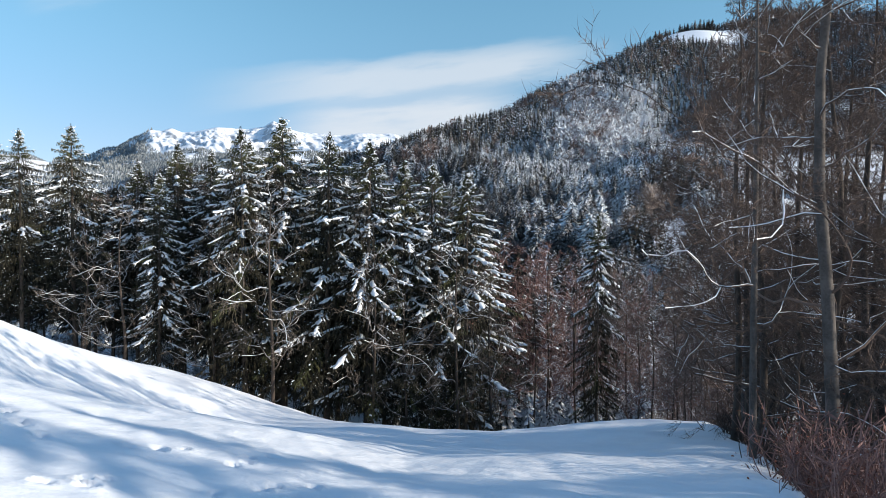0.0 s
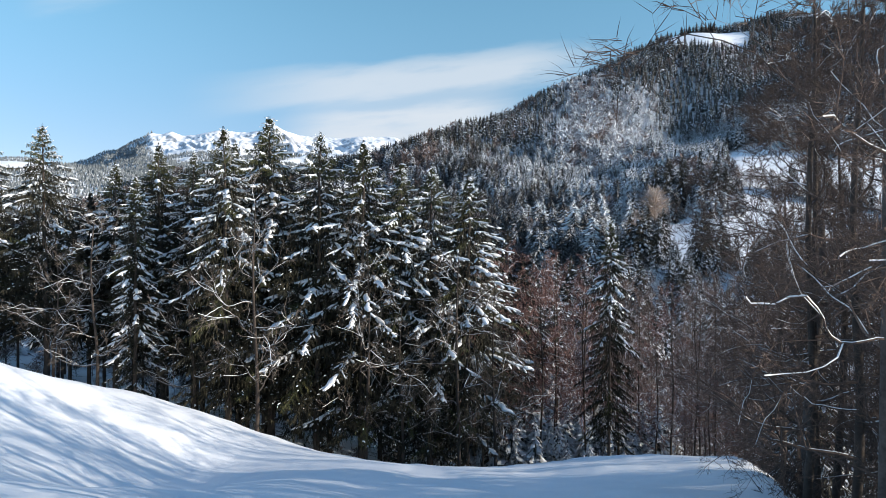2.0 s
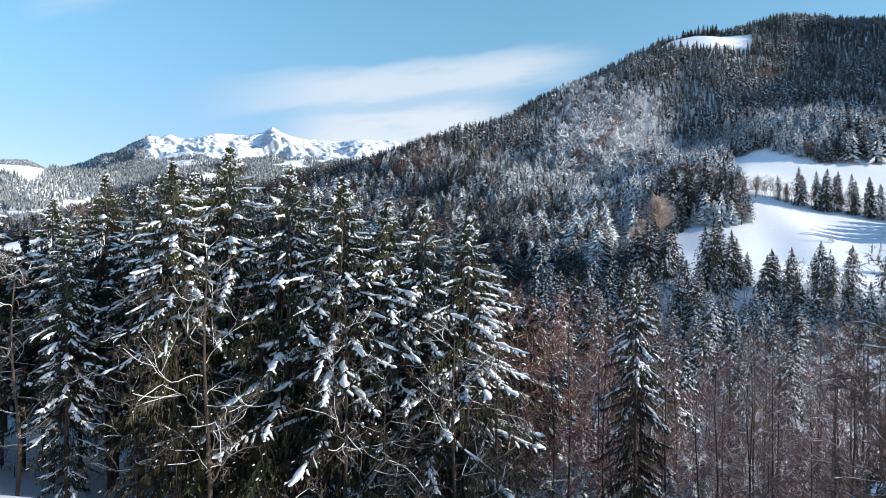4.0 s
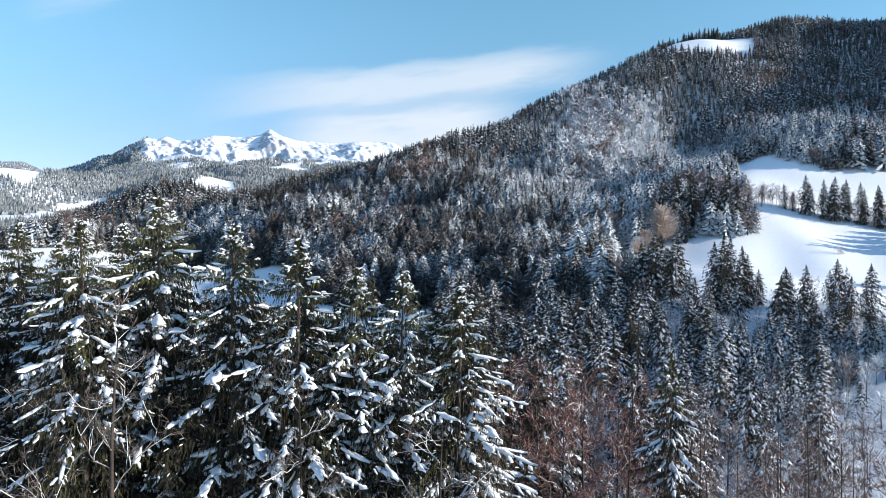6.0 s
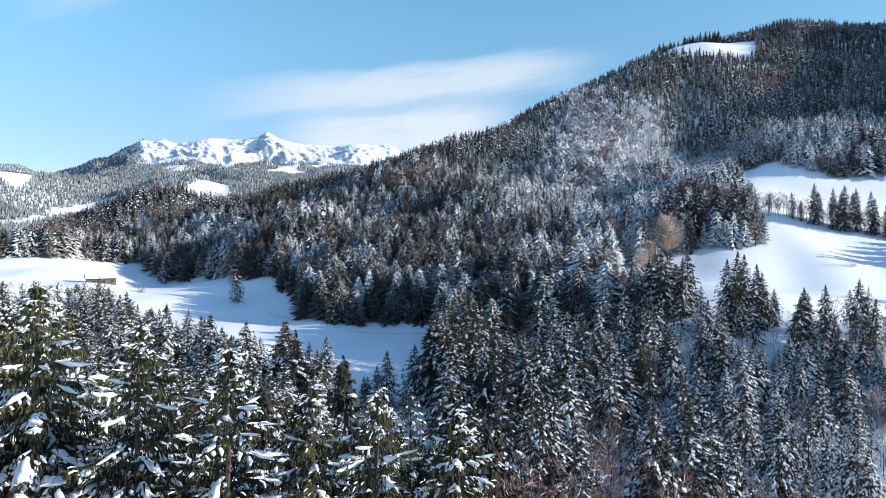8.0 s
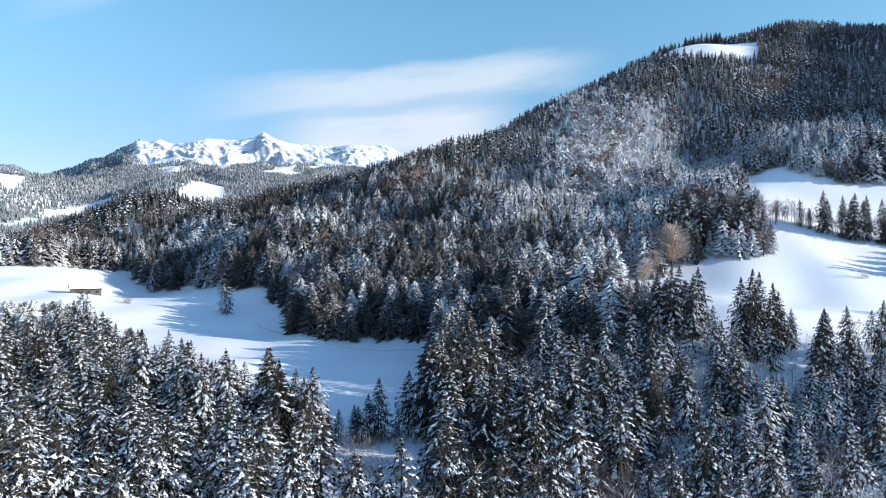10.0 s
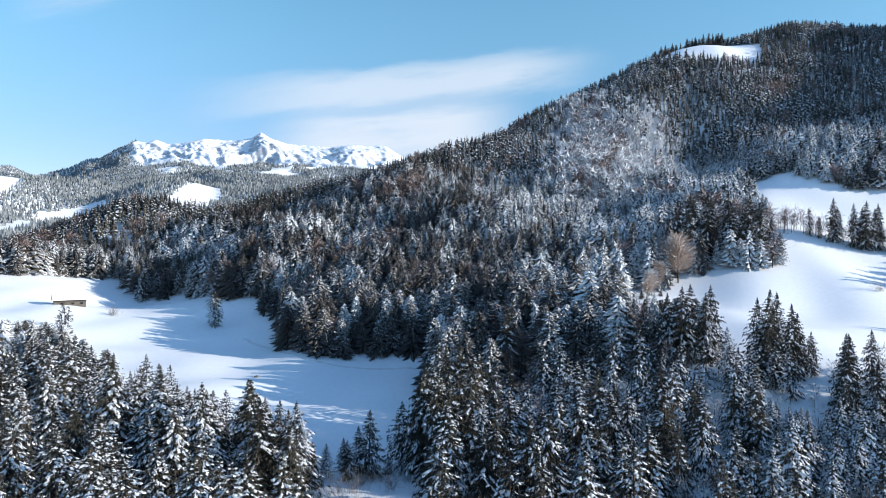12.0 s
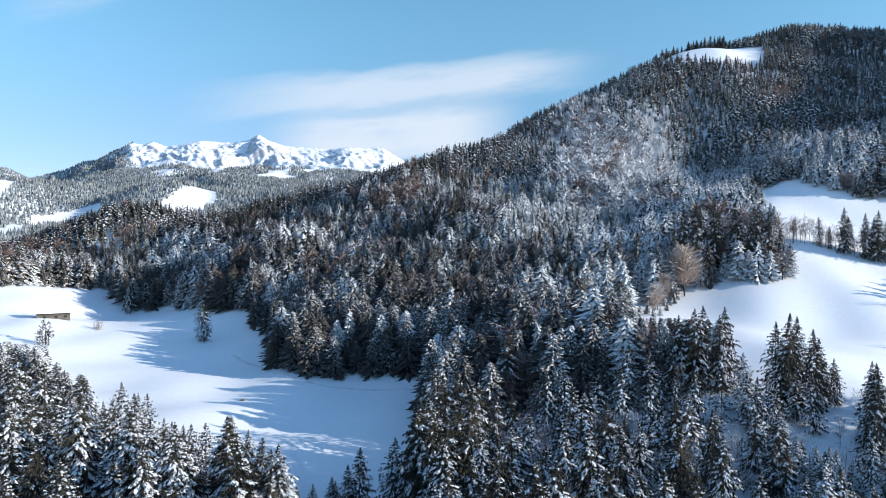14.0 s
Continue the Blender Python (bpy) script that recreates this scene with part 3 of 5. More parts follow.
                if load:
                    # soft pads along the stem, broken into humps, fattest towards the hanging end
                    q = rng.uniform(0.25, 0.5)
                    while q < 0.93:
                        qs = np.linspace(q, min(1.03, q + rng.uniform(0.6, 1.6) / max(1.0, far)), 5)
                        fat = min(0.17, 0.05 + 0.034 * far) * rng.uniform(0.6, 1.25)
                        pts = along(qs) + up * 0.05 + across * rng.uniform(-0.07, 0.07, 5)[:, None]
                        lump(snow, rng, pts, fat * np.array([0.4, 0.9, 1.1, 1.0, 0.4]) * rng.uniform(0.75, 1.2, 5), 6, 0.68)
                        q = qs[-1] + rng.uniform(0.0, 0.3) / max(1.0, far)
            else:
                n = (9, 17)[level]
                q = 0.12 + 0.92 * rng.rand(n)
                go = np.outer(rng.uniform(-0.7, 0.7, n), across) + np.outer(rng.uniform(0.1, 0.7, n), out) - np.outer(rng.uniform(0.3, 1.1, n), up)
                slivers(needles, along(q), go * (0.25 + 0.15 * far) * rng.uniform(0.6, 1.3, (n, 1)), (0.09 + 0.018 * far) * (1.5, 1.0)[level], 0)
                if load:
                    # small drooping pads, the long one on the stem and short ones beside it
                    n = (7, 12)[level]
                    q = np.r_[rng.uniform(0.4, 0.6), 0.2 + 0.75 * rng.rand(n - 1)]
                    base = along(q) + up * 0.08
                    w = np.r_[0.0, rng.uniform(-0.7, 0.7, n - 1)]
                    long = np.r_[0.4 * far, rng.uniform(0.12, 0.27, n - 1) * far] + 0.12
                    tip = base + np.outer(long * 0.85, out) + np.outer(long * w, across) - np.outer(long * rng.uniform(0.4, 0.9, n), up)
                    side = (across - np.outer(w, out)) * ((0.065 + 0.05 * rng.rand(n) + 0.017 * far) * (1.35, 1.45 if laden else 1.0)[level])[:, None]
                    mid = base * 0.4 + tip * 0.6 + up * 0.06
                    v = np.stack([base, mid + side - up * 0.1, tip, mid - side - up * 0.1], 1).reshape(-1, 3)
                    f = np.array(KITE)
                    snow.add(v, (f[None] + 4 * np.arange(n)[:, None, None]).reshape(-1, 3))
        z += pitch * rng.uniform(0.85, 1.15)
    if bare > 0.12:
        # dead twigs low on the stem
        for i in range(46 if level == 2 else 16):
            zz = tall * rng.uniform(0.06, bare + 0.12)
            a, far = rng.uniform(0, 6.28), rng.uniform(0.6, 2.2)
            p = np.array([lean[0] * zz, lean[1] * zz, zz])
            trunk.add(*tube([p, p + (math.cos(a) * far, math.sin(a) * far, -0.25 * far)], (0.022, 0.007), 3))
    return trunk, needles, snow


def spruce(name, label, group, seed, tall, reach, bare, level, snowy=0.8, slope=5.5, laden=False):
    ob = thing(name, label, "spruce tree", group)
    t, n, s = spruce_parts(seed, tall, reach, bare, level, snowy, slope, laden)
    part("trunk", t.mesh("trunk", [SPRUCE_BARK]), ob)
    part("crown", n.mesh("crown", [NEEDLES if level == 2 else FAR_NEEDLES, OLIVE_NEEDLES]), ob, "dark green drooping needle branches", "stuff")
    part("snow", s.mesh("snow", [TREE_SNOW], True), ob, "white pads of snow on the branches", kind="stuff")
    return ob


def many_spruce(seed, tall, reach, snowy, slope):
    """A spruce one metre tall for the groves of the valley. Slots: needles, snow, bark."""
    bag = Bag()
    for index, b in zip((2, 0, 1), spruce_parts(seed, tall, reach, 0.05, 0, snowy, slope)):
        v, f, i = b.arrays()
        bag.add(v / tall, f, index)
    return bag.arrays()


def bare_parts(seed, tall, spread, thick, depth=5, fork=0.35, snowy=0.8, twigs=3, upright=0.5, lean=(0, 0), fine=0.009, white_fine=0.018, solid=3, bend=0.25, bough=0.5):
    """Trunk, branches and snow of a leafless broadleaf tree."""
    rng = np.random.RandomState(seed)
    trunk, wood, snow = Bag(), Bag(), Bag()

    def white(points, radii, chance):
        p = np.asarray(points)
        d = p[-1] - p[0]
        flatness = math.hypot(d[0], d[1]) / (np.linalg.norm(d) + 1e-9)
        if flatness > 0.35 and rng.rand() < chance:
            rr = np.maximum(np.asarray(radii) * 0.75, white_fine) * flatness * rng.uniform(0.7, 1.15, len(p))
            snow.add(*tube(p + np.array([0, 0, 1.0]) * (np.asarray(radii) * 0.75 + 0.008)[:, None], rr, 3, 0.7))

    def limb(p, d, length, r, level):
        if level >= solid:
            v = d / np.linalg.norm(d)
            m = p + v * length * 0.5
            w = v + rng.normal(0, 0.3, 3)
            e = m + w / np.linalg.norm(w) * length * 0.5
            side = np.cross(v, rng.normal(0, 1, 3))
            side *= max(min(r, 0.011), fine) / (np.linalg.norm(side) + 1e-9)
            wood.add([p + side, p - side, m - side * 0.7, m + side * 0.7, e], [(0, 1, 2), (0, 2, 3), (3, 2, 4)])
            if level < depth:
                for i in range(twigs):
                    k = rng.uniform(0.3, 1.0)
                    limb((p + (m - p) * 2 * k if k < 0.5 else m + (e - m) * (2 * k - 1)), v * 0.7 + rng.normal(0, 0.45, 3) + np.array([0, 0, 0.2 * upright]), length * rng.uniform(0.45, 0.75), r * 0.6, level + 1)
            return
        n = (10 if bend > 0.2 else 6) if level < 2 else 5 if level < 3 else 3
        pts, q, v = [p], p.copy(), d / np.linalg.norm(d)
        for i in range(n):
            v = v + rng.normal(0, bend if level < 2 else bend * 0.65, 3) + np.array([0, 0, 0.07 * upright - (0.03 if level > 2 else 0)])
            v /= np.linalg.norm(v)
            q = q + v * length / n
            pts.append(q.copy())
        rad = np.linspace(r, r * 0.42, n + 1)
        wood.add(*tube(pts, rad, 6 if level < 2 else 4 if level < 3 else 3))
        white(pts, rad, snowy)
        if level >= depth:
            return
        kids = (5, 5, 5, twigs)[level]
        for i in range(kids):
            k = rng.uniform(0.25, 1.0) if i else 1.0
            j = min(n - 1, int(k * n))
            start = pts[j] + (pts[j + 1] - pts[j]) * (k * n - j)
            side = rng.normal(0, 1, 3)
            side -= v * side.dot(v)
            side /= np.linalg.norm(side) + 1e-9
            nd = v * rng.uniform(0.45, 0.9) + side * rng.uniform(0.5, 0.95) + np.array([0, 0, 0.25 * upright])
            limb(start, nd, length * rng.uniform(0.42, 0.68) * (0.72 if level + 1 >= solid else 1.0), max(0.007, r * rng.uniform(0.38, 0.56)), level + 1)

    zs = np.linspace(0, tall, 9)
    sway = rng.uniform(-0.25, 0.25, 2)
    spine = np.stack([lean[0] * zs + sway[0] * np.sin(zs * 0.5), lean[1] * zs + sway[1] * np.sin(zs * 0.4 + 1), zs], -1)
    trunk.add(*tube(spine, thick * (1 - zs / tall) ** 0.75 + 0.015, 9))
    count = int(5 + tall * 0.75)
    for i in range(count):
        s = fork + (0.97 - fork) * (i + rng.rand()) / count
        k = s * 8
        j = min(7, int(k))
        p = spine[j] + (spine[j + 1] - spine[j]) * (k - j)
        a = i * 2.4 + rng.uniform(-0.5, 0.5)
        up = rng.uniform(0.1, 0.7) * upright * 2
        far = spread * (1.15 - 0.75 * (s - fork) / (1 - fork)) * rng.uniform(0.6, 1.1)
        limb(p, np.array([math.cos(a), math.sin(a), up]), far, max(0.02, thick * (1.05 - s) * bough), 1)
    return trunk, wood, snow


def bare_tree(name, label, group, seed, tall, spread, thick, bark, twig, category="broadleaf tree", **more):
    ob = thing(name, label, category, group)
    t, w, s = bare_parts(seed, tall, spread, thick, **more)
    part("trunk", t.mesh("trunk", [bark], True), ob)
    part("crown", w.mesh("crown", [twig]), ob, kind="stuff")
    if s.n:
        part("snow", s.mesh("snow", [TREE_SNOW], True), ob, "lines of white snow along the branches", kind="stuff")
    return ob


def shrub(name, label, group, seed, tall, stems, twig, leaves=None):
    ob = thing(name, label, "shrub", group)
    rng = np.random.RandomState(seed)
    wood, leaf, snow = Bag(), Bag(), Bag()
    for i in range(stems):
        a, out = rng.uniform(0, 6.28), rng.uniform(0.15, 0.75)
        p, d = np.array([rng.normal(0, tall * 0.22), rng.normal(0, tall * 0.22), -0.1]), np.array([math.cos(a) * out, math.sin(a) * out, 1])
        pts = [p]
        for k in range(4):
            d = d + rng.normal(0, 0.22, 3)
            pts.append(pts[-1] + d / np.linalg.norm(d) * tall * rng.uniform(0.18, 0.3))
        wood.add(*tube(pts, np.linspace(0.02, 0.005, 5), 3))
        if twig is GREY_TWIGS and rng.rand() < 0.2:
            snow.add(*tube(np.array(pts[2:]) + (0, 0, 0.02), (0.008, 0.014, 0.006), 4, 0.7))
        for k in range(13):
            q = pts[rng.randint(1, 5)] + rng.normal(0, 0.04, 3)
            e = q + rng.normal(0, 1, 3) * tall * 0.14 + (0, 0, tall * 0.1)
            kite(wood, q, e, rng.normal(0, 0.008, 3), 0.0)
            if leaves and rng.rand() < 0.8:
                kite(leaf, e, e + rng.normal(0, 0.028, 3), rng.normal(0, 0.013, 3), 0.004)
    part("brushwood", wood.mesh("brushwood", [twig]), ob, kind="stuff")
    if leaf.n:
        part("foliage", leaf.mesh("foliage", [leaves]), ob, "dry reddish leaves", "stuff")
    if snow.n:
        part("snow", snow.mesh("snow", [TREE_SNOW], True), ob, kind="stuff")
    return ob


def small_spruce(seed, fronds=26, wide=0.3, core=1.0):
    """A spruce one metre tall for wooded slopes far away: drooping fronds round a dark middle. Slots: snow-dusted needles, needles, bark."""
    rng = np.random.RandomState(seed)
    bag = Bag()
    bag.add(*tube([(0, 0, 0), (0, 0, 0.3)], (0.016, 0.012), 3), 2)
    for lo, hi, far in ((0.07, 0.55, 0.11), (0.38, 0.97, 0.07)):
        a = np.arange(5) * 1.2566 + rng.rand()
        k = far * core * rng.uniform(0.75, 1.25, 5)
        ring = np.stack([np.cos(a) * k, np.sin(a) * k, lo + rng.uniform(-.03, .03, 5)], -1)
        bag.add(np.r_[ring, [[0, 0, hi]]], [(j, (j + 1) % 5, 5) for j in range(5)], 1)
    for i in range(fronds):
        s = 0.08 + 0.87 * (i / (fronds - 1)) ** 0.92
        far = (0.225 * min(1.0, ((1 - s) / 0.85) ** 0.72) + 0.014) * rng.uniform(0.55, 1.25)
        a = i * 2.4 + rng.uniform(-0.5, 0.5)
        out, across = np.array([math.cos(a), math.sin(a), 0]), np.array([-math.sin(a), math.cos(a), 0])
        p = np.array([0, 0, s + 0.035]) + out * far * 0.05
        tip = p + out * far - np.array([0, 0, far * (0.35 + 0.75 * rng.rand())])
        kite(bag, p, tip, across * (wide * far + 0.01), 0.25 * far, 0)
    return bag.arrays()


def tiny_spruce(seed):
    """A spruce one metre tall for woods over a kilometre away."""
    rng = np.random.RandomState(seed)
    bag = Bag()
    for i, (s, far) in enumerate(((0.02, 0.25), (0.42, 0.16))):
        ring = [(math.cos(a) * far * rng.uniform(0.7, 1.25), math.sin(a) * far * rng.uniform(0.7, 1.25), s + rng.uniform(-.03, .03)) for a in (0 + i, 2.1 + i, 4.2 + i)]
        top = (0, 0, s + 0.57)
        for k in range(3):
            bag.add([ring[k], ring[(k + 1) % 3], top], [(0, 1, 2)], 0)
    return bag.arrays()


def small_bare(seed, twigs=60, wide=0.011):
    """A leafless tree one metre tall for wooded slopes far away. Slots: twigs, snow, bark."""
    rng = np.random.RandomState(seed)
    bag = Bag()
    bag.add(*tube([(0, 0, 0), (0.01, 0.012, 0.3), (-0.012, 0, 0.62)], (0.012, 0.008, 0.003), 3), 2)
    for i in range(twigs):
        p = np.array([0, 0, rng.uniform(0.2, 0.8)])
        a, rise = rng.uniform(0, 6.28), rng.uniform(0.4, 1.8)
        far = 0.27 * rng.uniform(0.5, 1.1) * (1.15 - 0.7 * p[2])
        way = np.array([math.cos(a), math.sin(a), rise]) * far * 0.75
        start = p + way * rng.choice((0.0, 0.35, 0.6))
        tip = p + way + rng.normal(0, 0.05, 3)
        bag.add([start, start * 0.4 + tip * 0.6 + rng.normal(0, wide, 3), tip], [(0, 1, 2)], 0)
    return bag.arrays()


def grove(name, label, category, models, xs, ys, sizes, slots, seed=0, girth=1.0):
    """ONE mesh of many far trees, each a turned and scaled model on the ground."""
    rng = np.random.RandomState(seed)
    zs = height(xs, ys) - 0.02 * sizes
    pick = rng.randint(0, len(models), len(xs))
    vv, ff, ii, n = [], [], [], 0
    for k, (v, f, i) in enumerate(models):
        who = np.where(pick == k)[0]
        if not len(who):
            continue
        a = rng.uniform(0, 6.283, len(who))
        c, s = np.cos(a)[:, None], np.sin(a)[:, None]
        size, broad = sizes[who][:, None], rng.uniform(0.8, 1.3, len(who))[:, None] * girth
        x = (v[None, :, 0] * c - v[None, :, 1] * s) * size * broad + xs[who][:, None]
        y = (v[None, :, 0] * s + v[None, :, 1] * c) * size * broad + ys[who][:, None]
        z = v[None, :, 2] * size + zs[who][:, None]
        vv.append(np.stack([x, y, z], -1).reshape(-1, 3))
        ff.append((f[None] + (np.arange(len(who)) * len(v))[:, None, None]).reshape(-1, 3) + n)
        ii.append(np.tile(i, len(who)))
        n += len(who) * len(v)
    if not vv:
        return
    ob = new(name, mesh(name, np.concatenate(vv), np.concatenate(ff), slots, np.concatenate(ii)))
    return tagged(ob, label, category, kind="stuff")

# ---- open snow between the woods ----
VALLEY_FIELD = [(-330, 440), (-235, 462), (-225, 500), (-203, 512), (-182, 492), (-168, 475), (-148, 478), (-113, 434), (-86, 410), (-66, 372), (-54, 332),
                (-45, 320), (-12, 320), (4, 316), (1, 240), (-12, 208), (-32, 236), (-60, 252), (-84, 258), (-120, 300), (-165, 340), (-330, 330)]
RIGHT_FIELD = [(90, 345), (109, 374), (136, 384), (141, 373), (152, 371), (162, 381), (172, 405), (181, 405), (195, 394), (300, 370), (240, 165), (150, 205), (130, 225), (113, 239), (97, 243), (83, 248), (79, 268), (84, 295)]
UPPER_FIELD = [(180, 430), (176, 452), (184, 482), (202, 497), (221, 488), (229, 468), (260, 460), (330, 460), (320, 400), (236, 425), (215, 432)]
BALD_TOP = [(210, 764), (227, 732), (262, 713), (300, 708), (318, 730), (335, 770), (318, 800), (262, 800)]
LEAFLESS = [(122, 700), (150, 690), (155, 634), (133, 532), (118, 480), (86, 486), (92, 550), (103, 633)]
HOAR_GULLY = [(150, 650), (186, 636), (194, 600), (165, 528), (140, 506), (126, 538), (150, 600)]
STRIP = [(172, 404), (178, 434), (215, 436), (236, 428), (320, 404), (300, 368), (195, 392)]
FAR_FIELDS = [[(-504, 1343), (-506, 1459), (-500, 1580), (-455, 1560), (-439, 1511), (-361, 1186), (-391, 1146)],
              [(-613, 1075), (-744, 1389), (-671, 1500), (-630, 1410), (-660, 1340), (-558, 987), (-700, 900), (-760, 1000)],
              [(-989, 1685), (-1078, 2019), (-980, 1900), (-804, 1385), (-1000, 1400)]]


def inside(x, y, ring):
    hit = np.zeros(len(x), bool)
    for (ax, ay), (bx, by) in zip(ring, ring[1:] + ring[:1]):
        cross = (ay > y) != (by > y)
        hit ^= cross & (x < (bx - ax) * (y - ay) / (by - ay + 1e-9) + ax)
    return hit


def scatter(x0, x1, y0, y1, gap, seed):
    rng = np.random.RandomState(seed)
    x, y = np.meshgrid(np.arange(x0, x1, gap), np.arange(y0, y1, gap))
    x, y = x.ravel() + rng.uniform(-0.48, 0.48, x.size) * gap, y.ravel() + rng.uniform(-0.48, 0.48, x.size) * gap
    return x, y


def wooded(x, y):
    free = ~inside(x, y, VALLEY_FIELD) & ~inside(x, y, RIGHT_FIELD) & ~inside(x, y, UPPER_FIELD) & ~inside(x, y, BALD_TOP) & ~inside(x, y, STRIP)
    return free


def plant(model, x, y, tall, model_tall, rng, sink=0.15, broad=1.0):
    z = float(height(x, y)) - sink
    k = tall / model_tall
    turn = Matrix.LocRotScale((x, y, z), Euler((0, 0, rng.uniform(0, 6.283))), (k * broad, k * broad, k))
    return copy_thing(model, turn)


def place(ob, x, y, tall, model_tall, turn=0.0, sink=0.15, broad=1.0):
    k = tall / model_tall
    ob.matrix_basis = Matrix.LocRotScale((x, y, float(height(x, y)) - sink), Euler((0, 0, turn)), (k * broad, k * broad, k))
    return ob


def remove(ob):
    for o in (*ob.children_recursive, ob):
        bpy.data.objects.remove(o)


rng = np.random.RandomState(5)

# the tall spruces along the meadow's lower edge: plan place, height of the top, breadth
EDGE_SPRUCES = [(-47.5, 74, 27.2, 1.1), (-43, 71, 27.0, 1.1), (-38.9, 73.4, 27.8, 1.15), (-36.5, 80, 20, .9), (-33.5, 76, 24.5, 1.0), (-29.4, 78, 26.7, 1.1),
                (-24.6, 73.5, 25.3, 1.0), (-20.8, 75.5, 26.6, .95), (-19.1, 67, 26.7, 1.05), (-17.5, 73, 27.2, .95), (-16.1, 70.3, 28.2, 1.2), (-11.6, 68.8, 26.5, 1.15),
                (-7.4, 67.8, 25.5, 1.2), (-4.0, 69.5, 23.9, 1.0), (-1.2, 69.2, 23.6, 1.0), (2.1, 70.0, 22.8, 1.2), (15.6, 70.5, 18.7, .68)]
models = [spruce("spruce", "tall dark spruce with snow-laden branches at the meadow's edge", "spruces along the meadow", 40 + i, 27, 5.1, (0.16, 0.2, 0.14, 0.24, 0.28)[i], 2, (0.9, 0.85, 0.9, 0.6, 0.5)[i], 6.8) for i in range(5)]
for i, (x, y, top, broad) in enumerate(EDGE_SPRUCES):
    plant(models[3 + i % 2 if x < -20 else i % 3], x, y, top - float(height(x, y)) + 0.15, 27, rng, broad=broad)
white = spruce("spruce", "spruce snowy from top to foot at the meadow's edge", "spruces along the meadow", 46, 24, 3.0, 0.1, 2, 0.7, 5.0, True)
place(white, -27.6, 67.4, 22.6 - float(height(-27.6, 67.4)), 24)
for m in models:
    remove(m)

# the ranks behind them, and the lower woods on both sides of the valley floor
WOOD = "spruces in the valley wood"
models = [spruce("spruce", "snow-dusted spruce in the valley wood", WOOD, 60 + i, 20, 5.6, 0.05, 1, 0.95, 9.0) for i in range(5)]
rimed = [spruce("spruce", "small spruce thickly white with frost on the slope", WOOD, 65 + i, 20, 5.0, 0.04, 1, 1.0, 8.0, True) for i in range(3)]
slim = [spruce("spruce", "slim dark spruce with little snow in the valley wood", WOOD, 70 + i, 20, 4.8, 0.06, 1, 0.4, 9.0) for i in range(2)]
dusky = [spruce("spruce", "dark spruce lightly dusted with snow in the valley wood", WOOD, 75 + i, 20, 5.6, 0.05, 1, 0.6, 9.0) for i in range(3)]
stemmed = [spruce("spruce", "dark spruce with a long bare stem inside the wood", WOOD, 78 + i, 20, 4.4, 0.34, 1, 0.35, 7.0) for i in range(3)]


def canopy(x, y):
    """The height that the wood on the valley's left keeps under, stepping down towards the field."""
    u = (x - 3) / (y - 75)
    fall = np.interp(u, (-.62, -.55, -.525, -.476, -.403, -.379, -.342, -.248, -.208, -.19, -.06, -.05), (.128, .136, .172, .18, .2, .25, .228, .253, .297, .33, .36, -1))
    return 43 - fall * (y - 75)


def row(x, y, tall, m=None, broad=1.0):
    plant(m or models[rng.randint(5)], x, y, tall, 20, rng, broad=broad)


for x in np.arange(-62, 6, 2.3):   # second rank, behind the tall ones
    y = 78 + rng.uniform(-3, 6)
    row(x, y, 24 - float(height(x, y)) - 0.10 * abs(x + 16) + rng.uniform(-5, 0), stemmed[rng.randint(3)], 1.1)
for x, y, tall in ((36, 4, 20), (46, 8, 21), (34, 1, 22), (39, 13, 22)):   # beside the meadow
    row(x, y, tall)
for x in np.arange(-66, 12, 2.9):   # third rank
    y = 88 + rng.uniform(-3, 8)
    row(x, y, max(12, 18 - float(height(x, y)) + rng.uniform(-5, 0)), stemmed[rng.randint(3)], 1.1)
for x, y, top in ((26, 16, 20), (33, 19, 22), (28, 23, 20), (34, 27, 22), (29, 30, 20), (38, 22, 23)):   # the wood on the bank
    row(x, y, top - float(height(x, y)), dusky[rng.randint(3)])
for x, y, tall in ((24, 50, 15), (29, 46, 17), (33, 52, 18), (27, 56, 14), (36, 60, 17), (21.5, 45, 11)):   # dark ones behind the beeches
    row(x, y, tall, dusky[rng.randint(3)])
for x, y, tall in ((-11.8, 217, 15), (-14.5, 219, 11), (-18, 221, 8), (-16.2, 215, 9)):
    row(x, y, tall, slim[0], 1.25)
for x, y in ((0.5, 218), (3.5, 221), (6, 215), (2.5, 226), (8.5, 222), (11, 216), (5.5, 231), (12, 229), (9, 238), (14, 236)):
    row(x, y, rng.uniform(20, 24.5), dusky[rng.randint(3)], 1.1)
for x, y, tall in ((87, 237, 23), (89.5, 239, 21), (92, 236, 19), (85, 240, 20), (95, 239, 15), (97.5, 237, 11)):   # two clumps below the right-hand field
    row(x, y, tall, slim[1], 1.15)
for x, y, tall in ((64, 251, 14), (67, 254, 20), (70, 251, 22), (73, 254, 21), (76, 250, 19), (78.5, 253, 20), (61, 255, 12), (93, 214, 19), (97, 210, 17), (89, 208, 15), (101, 213, 13), (107, 228, 15), (113, 222, 18), (104, 233, 12), (120, 218, 17), (126, 211, 18), (99, 224, 17), (111, 212, 16)):
    row(x, y, tall, dusky[0] if tall > 18 else dusky[1], 1.0)
